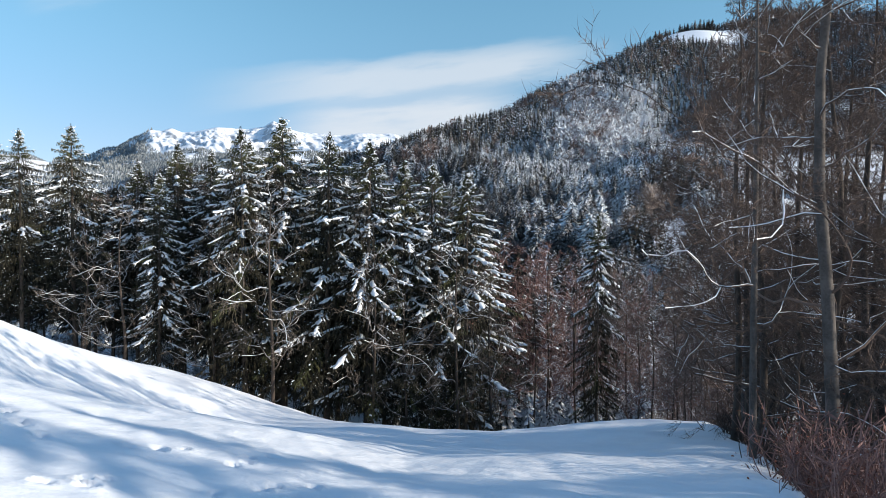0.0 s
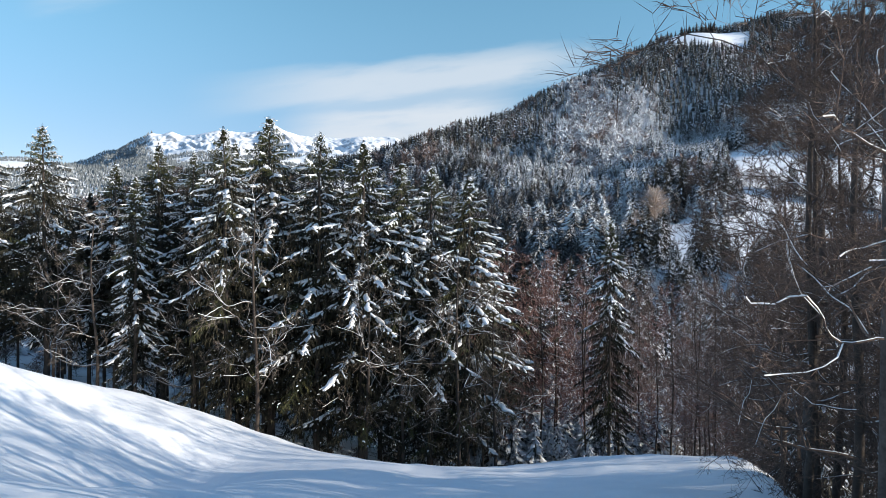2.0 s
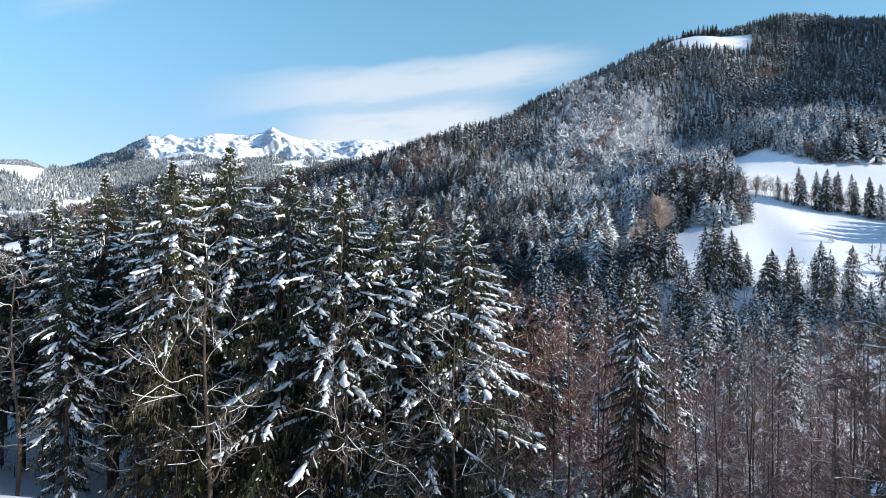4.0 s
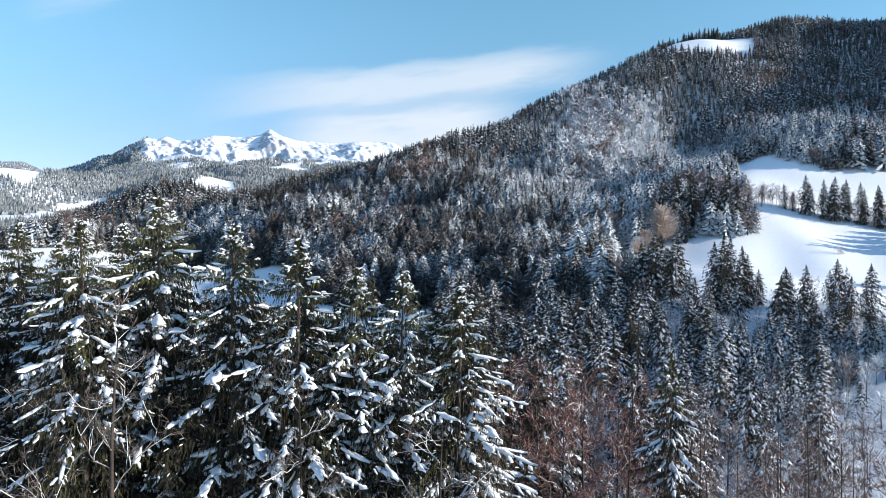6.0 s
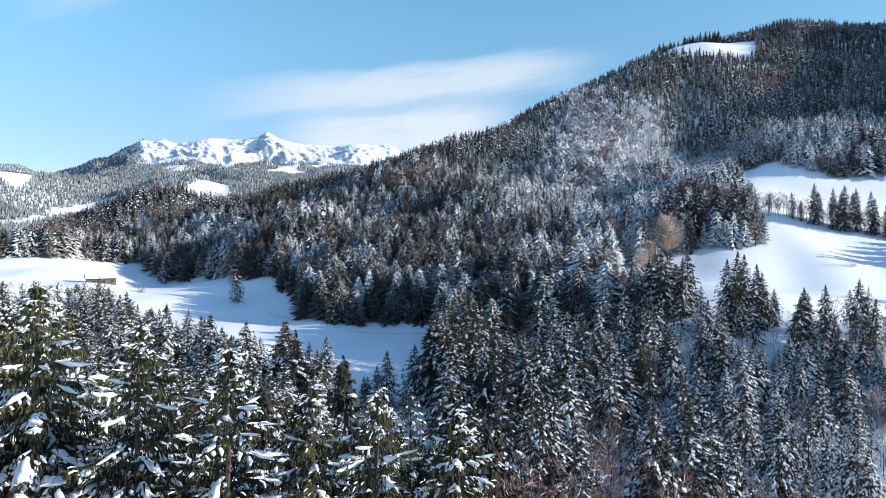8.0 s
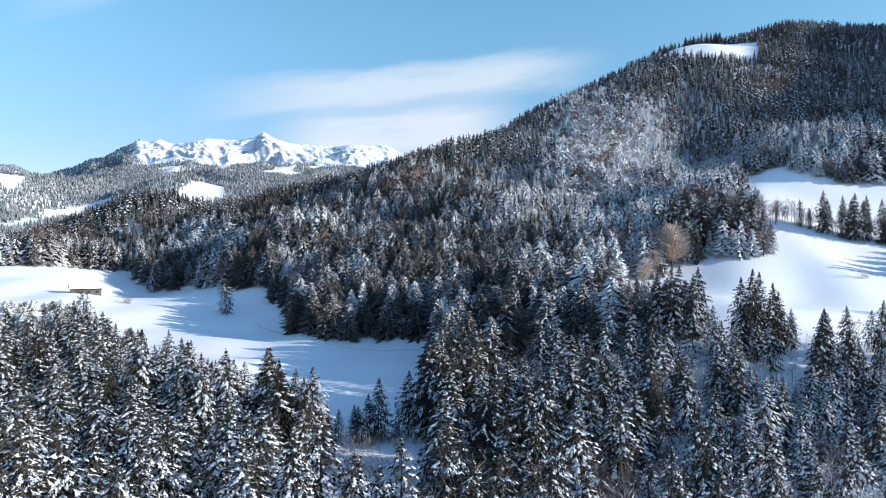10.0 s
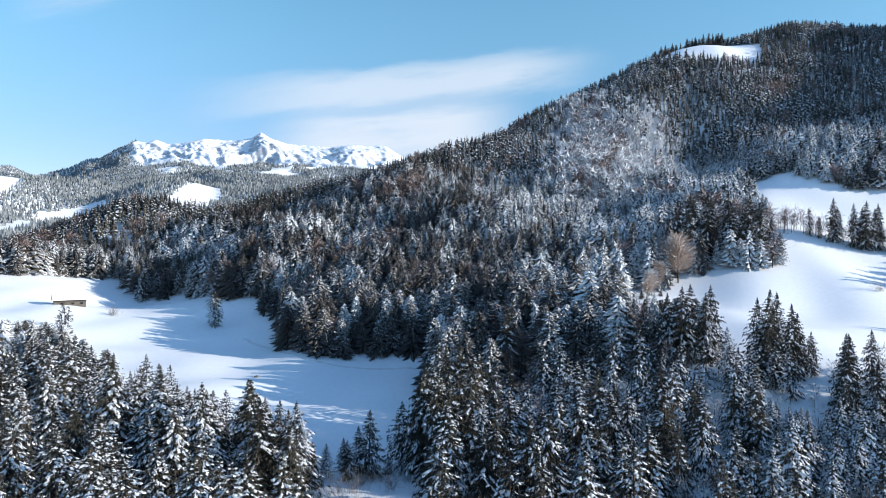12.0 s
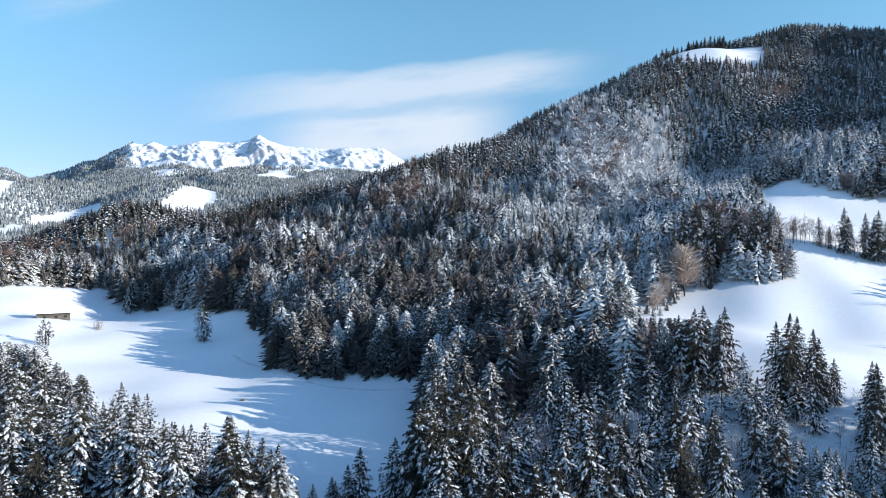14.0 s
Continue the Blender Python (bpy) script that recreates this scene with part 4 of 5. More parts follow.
for x, y, tall in ((113, 388, 27), (118, 393, 30), (123, 389, 29), (127, 395, 31), (121, 400, 30), (131, 389, 27), (135, 394, 29), (139, 388, 22), (143, 391, 25),
                   (147, 386, 23), (151, 389, 28), (153, 383, 26), (156, 380, 16), (160, 378, 15), (128, 403, 30), (137, 402, 29), (145, 398, 27), (152, 396, 24), (149, 379, 12),
                   (189, 407, 14), (198, 401, 22), (205, 396, 22), (209.4, 394, 24), (214.5, 395, 20), (221, 391, 23), (230, 389, 22), (237, 391, 20), (193, 405, 11), (201, 403, 17), (211, 399, 19), (217, 397, 22), (225, 394, 19), (233, 395, 22)):
    row(x, y, tall, (slim + dusky)[rng.randint(5)], rng.uniform(0.85, 1.05))
lone = spruce("spruce", "bushy columnar spruce alone at the edge of the snowfield", "", 84, 20, 4.5, 0.01, 1, 0.5, 2.6)
row(-100.7, 391.5, 17, lone, 1.0)
remove(lone)
row(-169, 473, 18, None)
for x, y in ((8, 262), (13, 272), (18, 283), (12, 290), (20, 296), (14, 305), (24, 268), (27, 280), (26, 306), (19, 312)):
    row(x, y, rng.uniform(20, 24), dusky[rng.randint(3)])
gx, gy = scatter(-190, 190, 108, 262, 6.9, 31)
ok = wooded(gx, gy) & (gx > -0.63 * (gy - 20) - 12) & (gx < 0.63 * (gy - 36) + 6) & ~((gx > -20) & (gx < 0) & (gy > 160) & (gy < 216)) & (gy > 118) & ~((gx > 86) & (gy > 236)) & ~(np.hypot(gx - 82, gy - 214) < 9)
gx, gy = gx[ok], gy[ok]
order = np.argsort(np.abs(gy - 205) + 0.12 * np.abs(gx))
cut = order[:115]
for i in cut:
    left = gx[i] < -5
    tall = rng.uniform(16, 25) if left else np.interp(gx[i], (10, 40, 70, 100), (20, 17.5, 14.5, 12)) * rng.uniform(0.7, 1.15)
    tall = max(4.0, min(tall, canopy(gx[i], gy[i]) - float(height(gx[i], gy[i])) + rng.uniform(-2, 1)))
    row(gx[i], gy[i], tall, slim[rng.randint(2)] if rng.rand() < (0.1 if left else 0.3) else None if left or rng.rand() < np.interp(gx[i], (15, 55), (0.25, 0.8)) else dusky[rng.randint(3)], rng.uniform(1.0, 1.35))
rest = order[115:]
frosty = rng.rand(len(rest)) < np.where(gx[rest] > 5, 0.5, 0.25)
low = np.clip(canopy(gx[rest], gy[rest]) - height(gx[rest], gy[rest]) + rng.uniform(-2, 1, len(rest)), 3, 40)
# bright frosted spruces and the dark ones round them at the foot of the right-hand slope
rng = np.random.RandomState(37)
for x, y, top in ((83.6, 192.8, 8.6), (79.4, 188, 5.2), (74.4, 186.2, 5.4), (65.8, 184.7, 9.4), (91, 190, 5.5), (95, 184, 2), (93, 179, 1), (88.5, 184, 3), (101, 186, 3), (70, 180, 3), (61, 182, 5), (107, 192, 5)):
    row(x, y, top - float(height(x, y)), rimed[rng.randint(3)], 0.95)
for i in range(34):
    x, y = 70 + 52 * ((i * 0.618) % 1), 176 + 36 * ((i * 0.381) % 1)
    row(x, y, rng.uniform(9, 15), dusky[0] if i % 4 == 1 else rimed[i % 3], 1.0)

for m in models + rimed + slim + dusky + stemmed:
    remove(m)

# frosted broadleaf scrub between the valley's right-hand spruces
bx, by = scatter(8, 122, 100, 242, 4.4, 35)
keep = wooded(bx, by) & ~((bx > 84) & (by > 216)) & (np.abs(bx) < 0.63 * (by - 20) + 12)
bx, by = bx[keep], by[keep]
FAR_SLOTS, BARE_SLOTS = [FROSTED_SPRUCE, FAR_NEEDLES, SPRUCE_BARK], [FROSTED_TWIGS, TREE_SNOW, BEECH_BARK]
snowy = (gx[rest] < -3) | (rng.rand(len(rest)) < np.interp(gx[rest], (15, 50), (0.25, 0.9)))
for some, white, how in ((snowy & ~frosty & (gx[rest] < 0), 0.95, "many snow-laden spruces on the valley floor"), (snowy & ~frosty & (gx[rest] >= 0), 0.95, "snow-laden spruces on the slope beside the valley floor"), (~snowy & ~frosty, 0.5, "many dark lightly dusted spruces on the valley floor")):
    grove("valley_spruces", how, "spruce wood", [many_spruce(85 + i, 20, 5.6, white, 9.0) for i in range(4)], gx[rest][some], gy[rest][some], np.clip(rng.uniform(13, 22, some.sum()) * np.interp(gx[rest][some], (10, 40, 70, 100), (1, 0.9, 0.75, 0.65)), 5, low[some].clip(5)), [FAR_NEEDLES, TREE_SNOW, SPRUCE_BARK], 1, 1.12)
grove("valley_broadleaves", "leafless frosted trees among the valley spruces", "broadleaf wood", [small_bare(110 + i, 150, 0.006) for i in range(4)], gx[rest][frosty], gy[rest][frosty], np.minimum(rng.uniform(8, 13, frosty.sum()), low[frosty]), BARE_SLOTS, 3)

# young growth under the tall spruces
x, y = scatter(-62, 36, 73, 118, 3.0, 33)
ok = (y > 74) & (np.abs(x) < 0.66 * y + 4) & ((x > -6) | (y > 96))
x, y = x[ok], y[ok]
grove("young_spruces", "dense young spruces growing under the tall trees", "spruce thicket", [small_spruce(80 + i, 100, 0.22, 0.5) for i in range(2)], x, y, rng.uniform(3, 8, len(x)), [FROSTED_WHITE, *FAR_SLOTS[1:]], 2)

x, y = scatter(-60, -4, 74, 97, 3.6, 34)
grove("undergrowth", "bare frosted undergrowth on the snow between the stems", "shrubs", [small_bare(118 + i, 90, 0.012) for i in range(3)], x, y, rng.uniform(1.0, 3.2, len(x)), BARE_SLOTS, 5, 1.6)

bushy = [small_bare(115 + i, 240, 0.007) for i in range(3)]
for some, twigs, how in ((bx < 48, FROSTED_TWIGS, "bare brown scrub between the valley spruces"), (bx >= 48, HOAR_TWIGS, "hoar-frosted scrub between the spruces on the slope")):
    grove("valley_scrub", how, "broadleaf wood", bushy, bx[some], by[some], rng.uniform(2.5, 8, some.sum()), [twigs, TREE_SNOW, BEECH_BARK], 4, 1.5)

# the great wooded hill
hill_models = [small_spruce(90 + i, 80, 0.16) for i in range(5)]
far_hill_models = [small_spruce(96 + i, 21) for i in range(4)]
bare_models = [small_bare(100 + i, 120, 0.017) for i in range(4)]


def ridge_line(x):
    p = sorted(RIDGE)
    return np.interp(x, [q[0] for q in p], [q[1] for q in p])


def hill_wood(y0, y1, gap, seed, who, label, girth=1.3, high=False, bare=None):
    bare = bare or bare_models
    x, y = scatter(-420, 560, y0, y1, gap, seed)
    ok = wooded(x, y) & (np.abs(x) < 0.66 * y + 25) & (y < ridge_line(x) + 35)
    x, y = x[ok], y[ok]
    shy = (x < -40) & (y < 186 - x) & (canopy(x, y) - height(x, y) < 6)
    x, y = x[~shy], y[~shy]
    size = rng.uniform(10, 17, len(x)) * np.interp(y, (260, 420, 700), (1.65, 1.3, 0.88)) * (0.9 + 0.2 * np.sin(x * 0.05) * np.cos(y * 0.04)) * np.where((x < -60) & (y < 530) & (y > 415), 1.25, 1.0)
    size = np.where((x < -40) & (y < 186 - x), np.minimum(size, np.maximum(3.0, canopy(x, y) - height(x, y))), size)
    tip = (x > 3 + 0.285 * (y - 75)) & (y > 255) & (y < 372) & (x < 115)
    size = np.where(tip, np.minimum(size, np.maximum(4.0, 43 - 0.098 * (y - 75) - height(x, y))), size)
    # a leafless stretch on the hill's spur and thin strips of broadleaf trees
    jx, jy = x + rng.normal(0, 7, len(x)), y + rng.normal(0, 14, len(x))
    leafless = inside(jx, jy, LEAFLESS) * 0.9 + 0.04 + 0.35 * step(0.6, 1.2, wave(x, y, 150, 46))
    leafless = np.maximum(leafless, 0.7 * np.exp(-((x + 18) / 14) ** 2 - ((y - 516) / 26) ** 2))
    leafless = np.maximum(leafless, 0.8 * np.exp(-((x - 118) / 9) ** 2 - ((y - 378) / 16) ** 2))
    pick = rng.rand(len(x)) < leafless
    hoary = (rng.rand(len(x)) < 0.8) & inside(jx, jy, HOAR_GULLY)
    if hoary.any():
        grove("hoary_broadleaves", "broadleaf trees white with hoar frost in a gully", "broadleaf wood", bare, x[hoary], y[hoary], size[hoary] * 0.8, [HOAR_TWIGS, TREE_SNOW, BEECH_BARK], seed + 2, 1.5)
        x, y, size, pick = x[~hoary], y[~hoary], size[~hoary], pick[~hoary]
    # frost thickens towards the gully; thin at the near end and foot paints shade
    # the high woods' extra frost is partly painted haze
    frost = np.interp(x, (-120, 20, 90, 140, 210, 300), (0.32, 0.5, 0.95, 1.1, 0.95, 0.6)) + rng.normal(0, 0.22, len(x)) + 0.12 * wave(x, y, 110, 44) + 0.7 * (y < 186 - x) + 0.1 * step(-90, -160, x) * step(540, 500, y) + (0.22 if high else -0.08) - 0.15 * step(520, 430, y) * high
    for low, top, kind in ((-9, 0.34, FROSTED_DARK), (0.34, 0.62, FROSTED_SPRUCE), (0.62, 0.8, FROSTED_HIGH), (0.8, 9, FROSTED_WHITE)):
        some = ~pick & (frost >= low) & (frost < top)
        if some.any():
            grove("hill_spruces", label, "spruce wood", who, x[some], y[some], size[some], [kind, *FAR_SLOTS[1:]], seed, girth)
    rimed = pick & inside(jx[~hoary], jy[~hoary], LEAFLESS) & (rng.rand(len(x)) < 0.75)
    pick &= ~rimed
    if rimed.any():
        grove("hoary_broadleaves", "broadleaf trees grey with hoar frost on the hill's spur", "broadleaf wood", bare, x[rimed], y[rimed], size[rimed] * 0.95, [HOAR_TWIGS, TREE_SNOW, BEECH_BARK], seed + 3, 1.6)
    grove("hill_broadleaves", "leafless frosted broadleaf trees among the spruces", "broadleaf wood", bare, x[pick], y[pick], size[pick] * 0.95, BARE_SLOTS, seed + 1, 1.6)


fine_bare = [small_bare(101 + i, 260, 0.005) for i in range(4)]
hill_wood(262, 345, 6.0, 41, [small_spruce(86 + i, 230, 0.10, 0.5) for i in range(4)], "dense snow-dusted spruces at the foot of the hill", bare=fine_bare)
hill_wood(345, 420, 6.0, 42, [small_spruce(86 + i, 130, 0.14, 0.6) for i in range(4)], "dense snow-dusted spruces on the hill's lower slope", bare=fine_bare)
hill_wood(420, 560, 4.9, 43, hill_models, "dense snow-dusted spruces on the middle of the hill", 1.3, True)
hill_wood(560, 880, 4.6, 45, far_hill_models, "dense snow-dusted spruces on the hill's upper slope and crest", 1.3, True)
x = np.r_[rng.uniform(222, 258, 16), rng.uniform(272, 312, 20), rng.uniform(262, 300, 5)]
y = np.r_[784 + rng.uniform(0, 14, 16), 796 + rng.uniform(0, 14, 20), rng.uniform(700, 730, 5)]
grove("crest_spruces", "dark spruces along the bald hilltop", "spruce wood", hill_models[:2], x, y, np.r_[rng.uniform(9, 15, 16), rng.uniform(11, 18, 20), rng.uniform(3, 6, 5)], FAR_SLOTS, 47)
# thin trees in the strip between the two fields, and the wood that shades the field from beyond
t = rng.rand(54)
x, y = 168 + 62 * t + rng.uniform(-3, 3, 54), 414 - 20 * t + rng.uniform(-4, 4, 54)
grove("strip_broadleaves", "thin leafless frosted trees in a strip between two snowfields", "broadleaf wood", fine_bare, x, y, rng.uniform(7, 14, 54), BARE_SLOTS, 48, 0.8)
y = np.r_[rng.uniform(345, 400, 36), 279, 282, 297, 300]
x = np.r_[0.66 * y[:36] + rng.uniform(-8, 34, 36), 178, 181, 186, 189]
grove("slope_spruces", "spruces along the far side of the snowfield", "spruce wood", hill_models[:3], x, y, np.r_[rng.uniform(15, 25, 36), 14, 12, 17, 15], [FROSTED_DARK, *FAR_SLOTS[1:]], 49)
x, y = np.array([108, 112.5, 114, 109, 102, 97, 93.0]), np.array([378, 375, 380, 384, 371, 364, 356.0])
grove("field_broadleaves", "round-crowned leafless tan trees at the snowfield's tip", "broadleaf wood", [small_bare(105 + i, 1100, 0.006) for i in range(2)], x, y, np.array([18, 24, 21, 16, 14, 12, 10.0]), [TAN_TWIGS, TREE_SNOW, BEECH_BARK], 50, 1.5)

# woods and scattered trees on the far side of the valley and up to the range
tiny = [tiny_spruce(120 + i) for i in range(5)]
x, y = scatter(-1900, 300, 820, 3200, 7.2, 51)
ok = (x / y > -0.78) & (x / y < -0.03) & (y > ridge_line(x) + 120)
for ring in FAR_FIELDS:
    ok &= ~inside(x, y, ring)
clump = wave(x, y, 260, 52) + 0.5 * wave(x, y, 90, 53)
ok &= clump > np.interp(y, (800, 1500, 2000, 2600, 3200), (-2.0, -1.5, -0.9, 0.1, 1.2)) - 2.2 * step(-.40, -.46, x / y) + 1.5 * step(2450, 2600, y) * step(-.42, -.38, x / y)
x, y = x[ok], y[ok]
x2, y2 = scatter(-2350, -1000, 2450, 3500, 10.5, 55)
ok = (x2 / y2 < -0.43 - 0.02 * wave(x2, y2, 200, 56)) & (x2 / y2 > -0.69)
x, y = np.r_[x, x2[ok]], np.r_[y, y2[ok]]
# far trees carry painted haze on top of their frost
grove("far_woods", "distant frosted woods, coloured hazy grey-blue, below the mountain range", "spruce wood", tiny, x, y, rng.uniform(8, 15, len(x)), [FROSTED_HAZY], 54)

# ---- leafless trees round the meadow ----
rng = np.random.RandomState(9)
SNOWY = "leafless tree with snow along its branches in front of the spruces"
FRONT = [(-15.6, 63, 21, 1), (-30.5, 66, 18, 0), (-22, 66, 18, 0), (-6.5, 65, 21, 1), (-3.6, 65.5, 17, 2), (1.3, 65.5, 21, 2), (-35, 68, 15, 1), (4.6, 67.5, 19, 0)]
models = [bare_tree("broadleaf_tree", SNOWY, "snowy broadleaf trees", 130 + i, 14, 3.4, 0.11, BEECH_BARK, GREY_TWIGS, depth=4, fork=0.2, snowy=0.9, white_fine=0.022, twigs=5, upright=0.4, fine=0.012, bend=0.22) for i in range(3)]
for x, y, tall, k in FRONT:
    plant(models[k], x, y, tall, 14, rng)
for m in models:
    remove(m)
models = [bare_tree("young_beech", "slender leafless brown-twigged tree", "brown broadleaf trees", 140 + i, 20, 3.8, 0.11, BEECH_BARK, RED_TWIGS, depth=4, fork=0.2, snowy=0.55, white_fine=0.02, twigs=4, upright=0.65, fine=0.025, bend=0.18) for i in range(4)]
hoary = [bare_tree("young_beech", "slender leafless tree with frosted pale twigs", "brown broadleaf trees", 145 + i, 20, 3.8, 0.1, BEECH_BARK, DUN_TWIGS, depth=4, fork=0.12, snowy=0.65, white_fine=0.021, twigs=5, upright=0.65, fine=0.02, bend=0.2) for i in range(3)]
for i in range(24):
    x, y = 4 + 29 * ((i * 0.618) % 1), 73 + 15 * rng.rand()
    top = 16.5 - 0.14 * (x - 6) + rng.uniform(-3, 0.5)
    plant(hoary[i % 3] if x > 17 + 3 * rng.rand() else models[i % 4], x, y, top - float(height(x, y)), 20, rng)
for x, y, tall in ((20, 60, 15), (23, 66, 15), (26, 58, 13), (31, 72, 16), (36, 80, 16), (40, 74, 15), (28, 84, 16), (33, 92, 17), (38, 97, 17), (43, 88, 16), (46, 100, 17), (27, 95, 17), (34, 66, 14), (21, 88, 17), (50, 94, 15), (44, 108, 17), (36, 108, 17), (28, 106, 17), (52, 112, 16), (58, 106, 15), (24, 74, 16), (29, 66, 14)):
    plant(hoary[rng.randint(3)], x, y, tall, 20, rng)
for i in range(16):
    x, y = 13 + 18 * ((i * 0.618) % 1), 51 + 17 * ((i * 0.381) % 1)
    if 0.19 < x / y < 0.27:
        continue
    plant(hoary[i % 3] if x / y > 0.31 else models[i % 4], x, y, max(8, 15.5 - 0.14 * (x - 6) - 3.5 * rng.rand() - float(height(x, y))), 20, rng)
for i in range(16):   # brown ones further along the bank
    y = 58 + 34 * ((i * 0.618) % 1)
    u = 0.47 + 0.18 * ((i * 0.381) % 1)
    x = 0.4 + u * (y - 15.7)
    top = np.interp(u, (0.47, 0.54, 0.58, 0.62), (7.5, 7.9, 13.9, 15.4)) - np.interp(u, (0.54, 0.58), (0.27, 0.13)) * (y - 62) + rng.uniform(-1.5, 0.5)
    plant(models[i % 4] if i % 3 == 0 else hoary[i % 3], x, y, max(5.0, top - float(height(x, y))), 20, rng, broad=1.15)
for m in models + hoary:
    remove(m)

# the old beeches above the bank
BEECH = "big leafless beech with snow on its grey limbs beside the meadow"
place(bare_tree("beech", BEECH, "beeches on the bank", 151, 21, 4.4, 0.16, GREY_BARK, TWIGS, depth=5, fork=0.16, bough=0.3, snowy=0.6, white_fine=0.022, twigs=7, solid=3, fine=0.006, upright=0.4, bend=0.23, lean=(0.01, 0)), 9.0, 16.4, 21, 21, 0.4)
place(bare_tree("beech", BEECH, "beeches on the bank", 152, 19, 4.2, 0.2, GREY_BARK, TWIGS, depth=5, fork=0.22, bough=0.34, bend=0.23, white_fine=0.026, snowy=0.6, twigs=7, solid=3, fine=0.008, upright=0.2), 13.6, 30.6, 19, 19, 2.0)
place(bare_tree("beech", "slim leafless beech with snowy side limbs on the bank", "beeches on the bank", 153, 13, 3.0, 0.085, GREY_BARK, TWIGS, depth=5, fork=0.25, bough=0.36, bend=0.23, white_fine=0.02, snowy=0.6, twigs=6, solid=3, fine=0.006, upright=0.3), 7.9, 17.6, 13, 13, 1.1)
DARK_BEECH = "leafless dark-twigged beech on the wooded bank"
models = [bare_tree("beech", DARK_BEECH, "beeches on the bank", 155 + i, 18, 3.6, 0.16, BEECH_BARK, TWIGS, depth=5, fork=0.12, snowy=0.2, fine=0.013, twigs=3, upright=0.5) for i in range(3)]
for i, (x, y, tall) in enumerate(((17, 27, 18), (19, 34, 18), (17.5, 41, 16), (22, 38, 17), (24, 47, 15), (21, 29, 18), (27, 42, 17), (18.5, 31, 18), (16, 35, 17), (20, 44, 16), (23, 33, 18), (29, 50, 15), (14.8, 31, 16))):
    plant(models[i % 3], x, y, tall, 18, rng)
for m in models:
    remove(m)
models = [bare_tree("beech", DARK_BEECH, "beeches on the bank", 158 + i, 18, 3.4, 0.13, BEECH_BARK, TWIGS, depth=5, fork=0.12, snowy=0.3, white_fine=0.014, fine=0.0055, twigs=6, upright=0.5) for i in range(2)]
for i, (x, y, tall) in enumerate(((11, 26, 17), (12.5, 28.5, 17), (10.3, 22.5, 16), (13.5, 22, 19), (12.2, 17.5, 20), (15.2, 19, 19), (11.5, 20.5, 17), (14.5, 25, 18), (13, 25.2, 18), (16.5, 22.5, 19), (17.2, 25.5, 19))):
    plant(models[i % 2], x, y, tall, 18, rng)
for m in models:
    remove(m)

# brush on the bank
models = [shrub("shrub", "bare brown brush on the snowy bank", "brush on the bank", 170 + i, 1.7, 26, BRUSH_TWIGS) for i in range(3)]
for i in range(26):
    y = 12 + 22 * ((i * 0.618) % 1)
    x = float(bank_edge(y)) + rng.uniform(0.5, 3.5)
    plant(models[i % 3], x, y, rng.uniform(0.9, 1.9), 1.7, rng, 0.05)
for m in models:
    remove(m)
red = shrub("shrub", "shrub with dry red leaves on the bank", "brush on the bank", 180, 2.0, 46, RED_TWIGS, RED_LEAVES)
for x, y in ((7.4, 13.0), (8.0, 14.2), (8.6, 14.8), (9.4, 16.2), (8.2, 13.2)):
    plant(red, x, y, 2.1, 2.0, rng, 0.05)
remove(red)

# low frosted scrub in the clearing by the stream
models = [shrub("shrub", "frosted leafless scrub by the stream", "scrub by the stream", 190 + i, 3.0, 22, GREY_TWIGS) for i in range(3)]
for i in range(40):
    x, y = rng.uniform(-30, 2), rng.uniform(150, 214)
    plant(models[i % 3], x, y, rng.uniform(2, 5), 3.0, rng, 0.05)
for i in range(26):
    x, y = rng.uniform(-24, 8), rng.uniform(138, 196)
    plant(models[i % 3], x, y, rng.uniform(4, 7), 3.0, rng, 0.05)
for m in models:
    remove(m)

# ---- the hay barn and small things in the valley field ----
def block(bag, x0, x1, y0, y1, z0, z1):
    v = [(x, y, z) for z in (z0, z1) for y in (y0, y1) for x in (x0, x1)]
    f = [(0, 2, 3), (0, 3, 1), (4, 5, 7), (4, 7, 6), (0, 1, 5), (0, 5, 4), (2, 6, 7), (2, 7, 3), (0, 4, 6), (0, 6, 2), (1, 3, 7), (1, 7, 5)]
    bag.add(v, f)


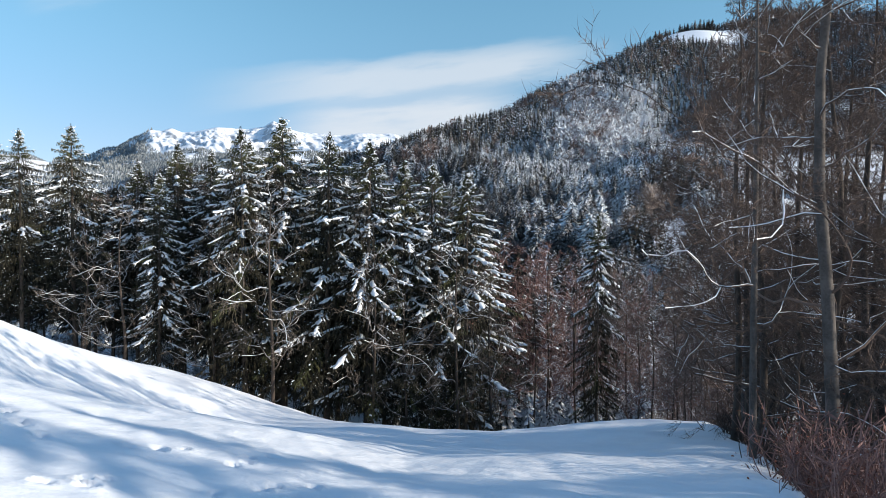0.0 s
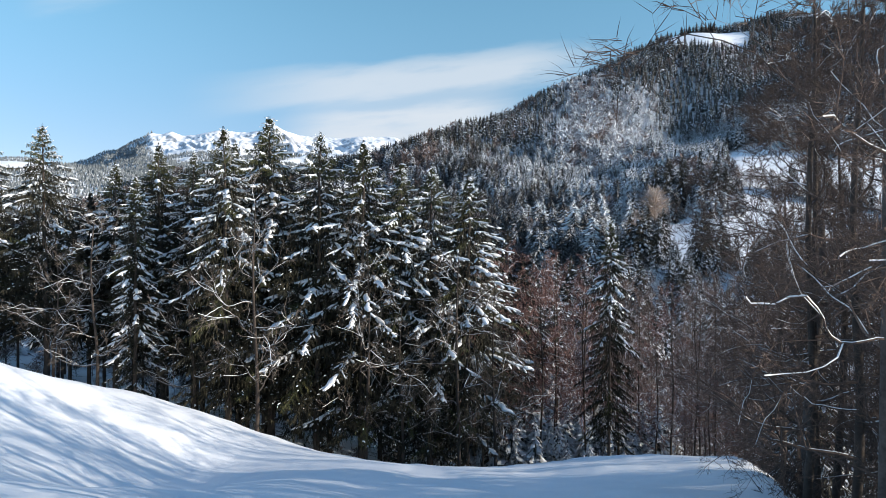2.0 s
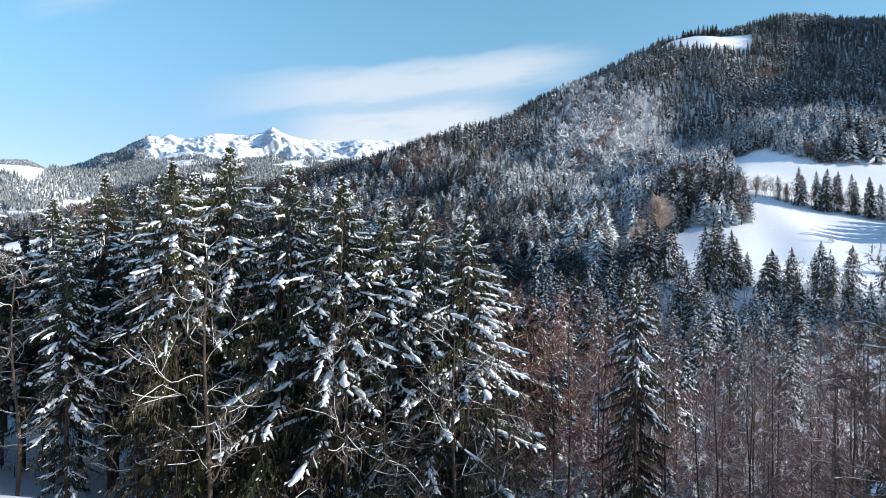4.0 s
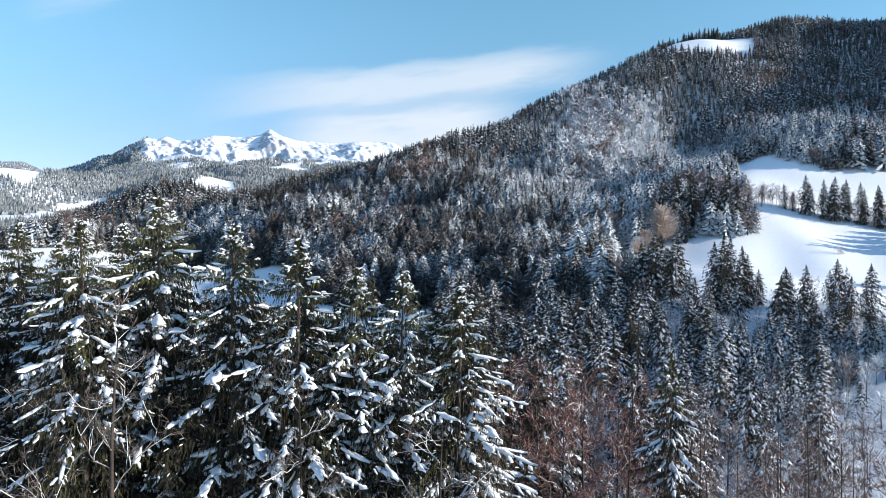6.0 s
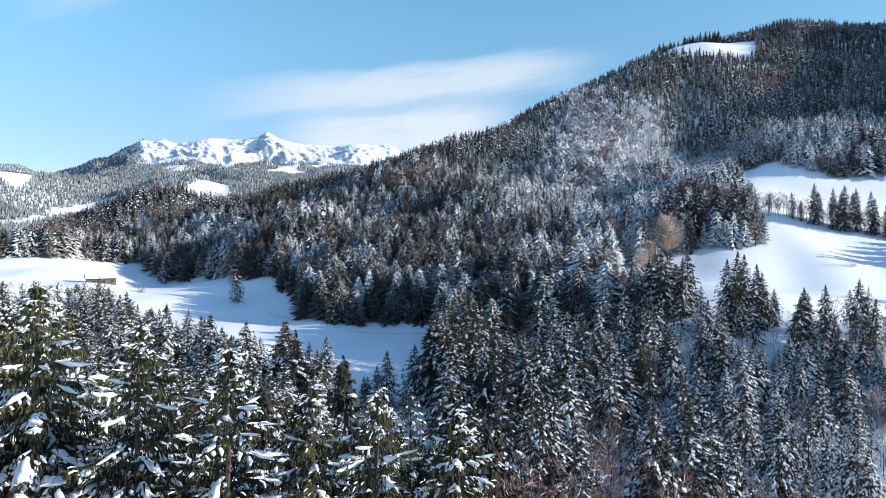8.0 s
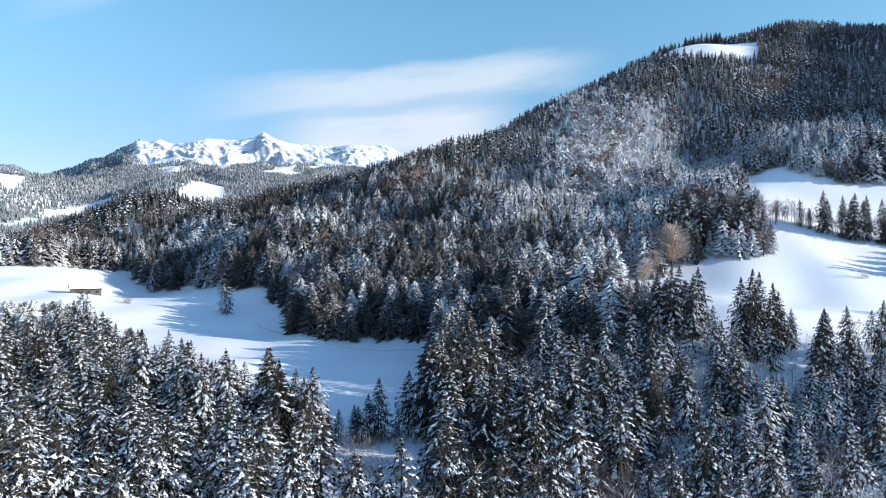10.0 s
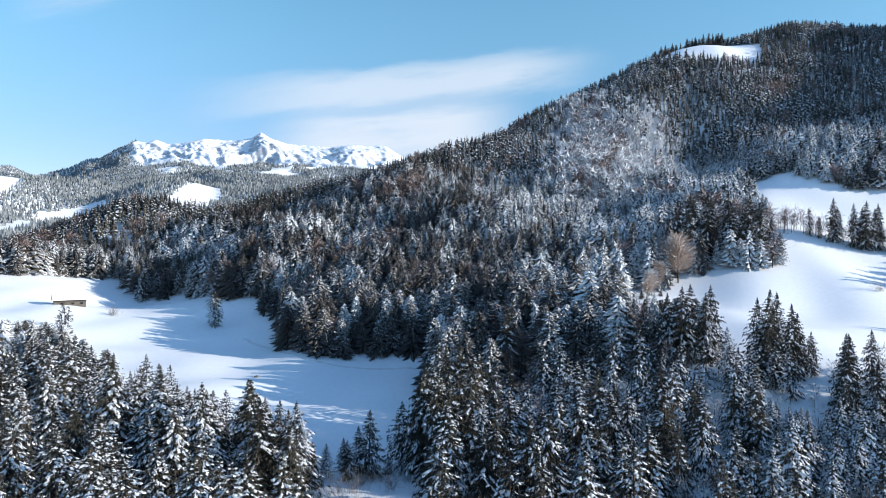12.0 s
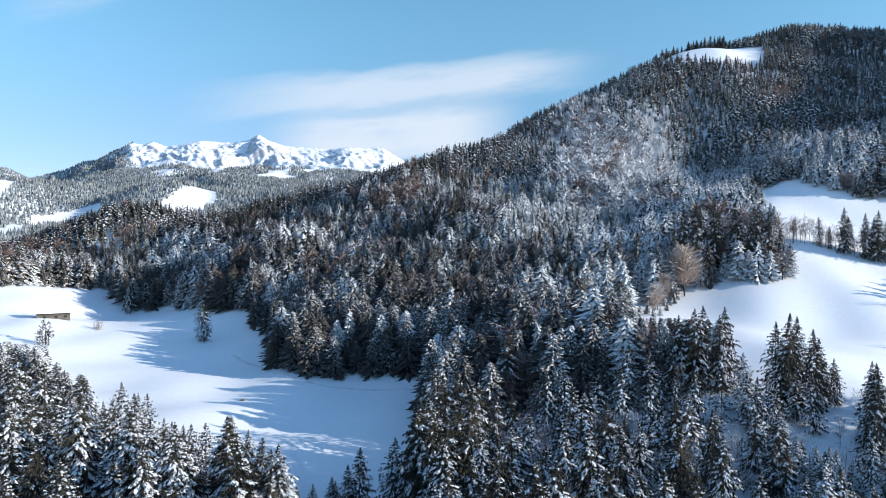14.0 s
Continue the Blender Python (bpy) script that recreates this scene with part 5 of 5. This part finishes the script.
def barn():
    ob = thing("barn", "low timber hay barn with a snow-covered gable roof in the field", "barn")
    wall = Bag()
    block(wall, -6.6, 6.6, -3.6, 3.6, -1.5, 1.3)
    part("stone_wall", wall.mesh("stone_wall", [PLASTER]), ob, "pale rendered stone base")
    wall = Bag()
    block(wall, -6.75, 6.75, -3.75, 3.75, 1.3, 2.6)
    for s in (-6.75, 6.75):
        wall.add([(s, -3.75, 2.6), (s, 3.75, 2.6), (s, 0, 4.6), (s * 0.97, -3.75, 2.6), (s * 0.97, 3.75, 2.6), (s * 0.97, 0, 4.6)],
                 [(0, 1, 2), (3, 5, 4), (0, 2, 5), (0, 5, 3), (1, 4, 5), (1, 5, 2)])
    timber = part("timber_wall", wall.mesh("timber_wall", [TIMBER]), ob, "weathered brown boards")
    for i in range(27):
        b = Bag()
        block(b, -6.7 + i * 0.5, -6.25 + i * 0.5, -3.80, -3.75, 1.3, 2.6)
        part("plank", b.mesh("plank", [TIMBER]), timber)
    for w in (-1, 1):
        roof, snow = Bag(), Bag()
        for bag, low, thick, out in ((roof, 0.0, 0.14, 7.5), (snow, 0.145, 0.5, 7.42)):
            a, b = (0, 4.75 + low), (w * 4.9, 2.15 + low)
            v = [(x, p[0], p[1] + h) for x in (-out, out) for p in (a, b) for h in (0, thick)]
            bag.add(v, [(0, 2, 3), (0, 3, 1), (4, 5, 7), (4, 7, 6), (0, 1, 5), (0, 5, 4), (2, 6, 7), (2, 7, 3), (0, 4, 6), (0, 6, 2), (1, 3, 7), (1, 7, 5)])
        r = part("roof", roof.mesh("roof", [TIMBER]), ob)
        part("snow", snow.mesh("snow", [ROOF_SNOW]), r, "thick white snow on the roof")
    for x in (-4, 0.5, 4.2):
        b = Bag()
        block(b, x, x + 1.1, -3.66, -3.6, 0.1, 1.0)
        window = part("window", b.mesh("window", [GLASS]), ob)
        b = Bag()
        for x0, x1, z0, z1 in ((x - .08, x, 0.02, 1.08), (x + 1.1, x + 1.18, 0.02, 1.08), (x, x + 1.1, 1.0, 1.08), (x, x + 1.1, .02, .1)):
            block(b, x0, x1, -3.70, -3.602, z0, z1)
        part("frame", b.mesh("frame", [TIMBER]), window)
    b = Bag()
    block(b, -2.3, -1.2, -3.68, -3.6, -1.0, 1.1)
    part("door", b.mesh("door", [TIMBER]), ob)
    ob.matrix_basis = Matrix.LocRotScale((-177, 408, float(height(-177.0, 406.0)) - 0.1), Euler((0, 0, radians(30))), (1.05, 1.05, 1.0))


barn()
rng = np.random.RandomState(12)
bushes = [shrub("shrub", "bare snow-dusted bush alone in the snowfield", "bushes in the fields", 210 + i, 3.0, 30, GREY_TWIGS) for i in range(2)]
for x, y, tall in ((-152, 400, 4.4), (186, 348, 4.5), (-154, 402, 3.4)):
    plant(bushes[0], x, y, tall, 3.0, rng, 0.05)
for m in bushes:
    remove(m)
tree = bare_tree("broadleaf_tree", "leafless twiggy tree standing below the barn", "", 220, 10, 2.4, 0.12, BEECH_BARK, BRUSH_TWIGS, depth=4, fork=0.05, snowy=0.2, twigs=6, upright=0.8, fine=0.06)
for x, y, tall in ((-152.5, 357, 11), (-154.5, 358.5, 9), (-150.5, 356, 9), (-153.5, 355, 7)):
    plant(tree, x, y, tall, 10, rng)
remove(tree)


def rock():
    bm = bmesh.new()
    bmesh.ops.create_icosphere(bm, subdivisions=2, radius=1.0)
    for v in bm.verts:
        v.co = Vector((v.co.x * 0.8, v.co.y * 0.5, v.co.z * 0.45)) * (1 + 0.25 * noise.noise(v.co * 1.7))
    me = bpy.data.meshes.new("boulder")
    bm.to_mesh(me)
    bm.free()
    me.materials.append(ROCK)
    ob = tagged(new("boulder", me), "dark grey boulder bare of snow in the valley field", "boulder")
    ob.location = (-56, 293, float(height(-56.0, 293.0)) + 0.25)


rock()


def footpath():
    """A trodden track below the wood, sunk a little between snow edges."""
    line = [(-78, 358), (-72, 352), (-57, 333), (-44, 315), (-30, 312), (-16, 311), (-4, 308), (4, 300), (9, 290)]
    s = np.linspace(0, len(line) - 1, 120)
    k = np.arange(len(line))
    x, y = np.interp(s, k, [p[0] for p in line]), np.interp(s, k, [p[1] for p in line])
    x, y = x + 0.5 * np.sin(s * 5), y + 0.5 * np.cos(s * 4.3)
    d = np.stack([np.gradient(x), np.gradient(y)], -1)
    d /= np.linalg.norm(d, axis=1)[:, None]
    bag = Bag()
    rows = []
    for off, up in ((-0.8, -0.1), (-0.4, 0.3), (-0.2, 0.06), (0.2, 0.06), (0.45, 0.22), (0.9, -0.1)):
        px, py = x - d[:, 1] * off, y + d[:, 0] * off
        rows.append(np.stack([px, py, height(px, py) + up], -1))
    v = np.stack(rows, 1)
    f = []
    for i in range(119):
        for j in range(5):
            a = i * 6 + j
            f += [(a, a + 6, a + 7), (a, a + 7, a + 1)]
    bag.add(v.reshape(-1, 3), np.array(f)[:, ::-1])
    tagged(new("footpath", bag.mesh("footpath", [TRODDEN], True)), "trodden track along the foot of the wooded hill", "path", kind="structure")


footpath()
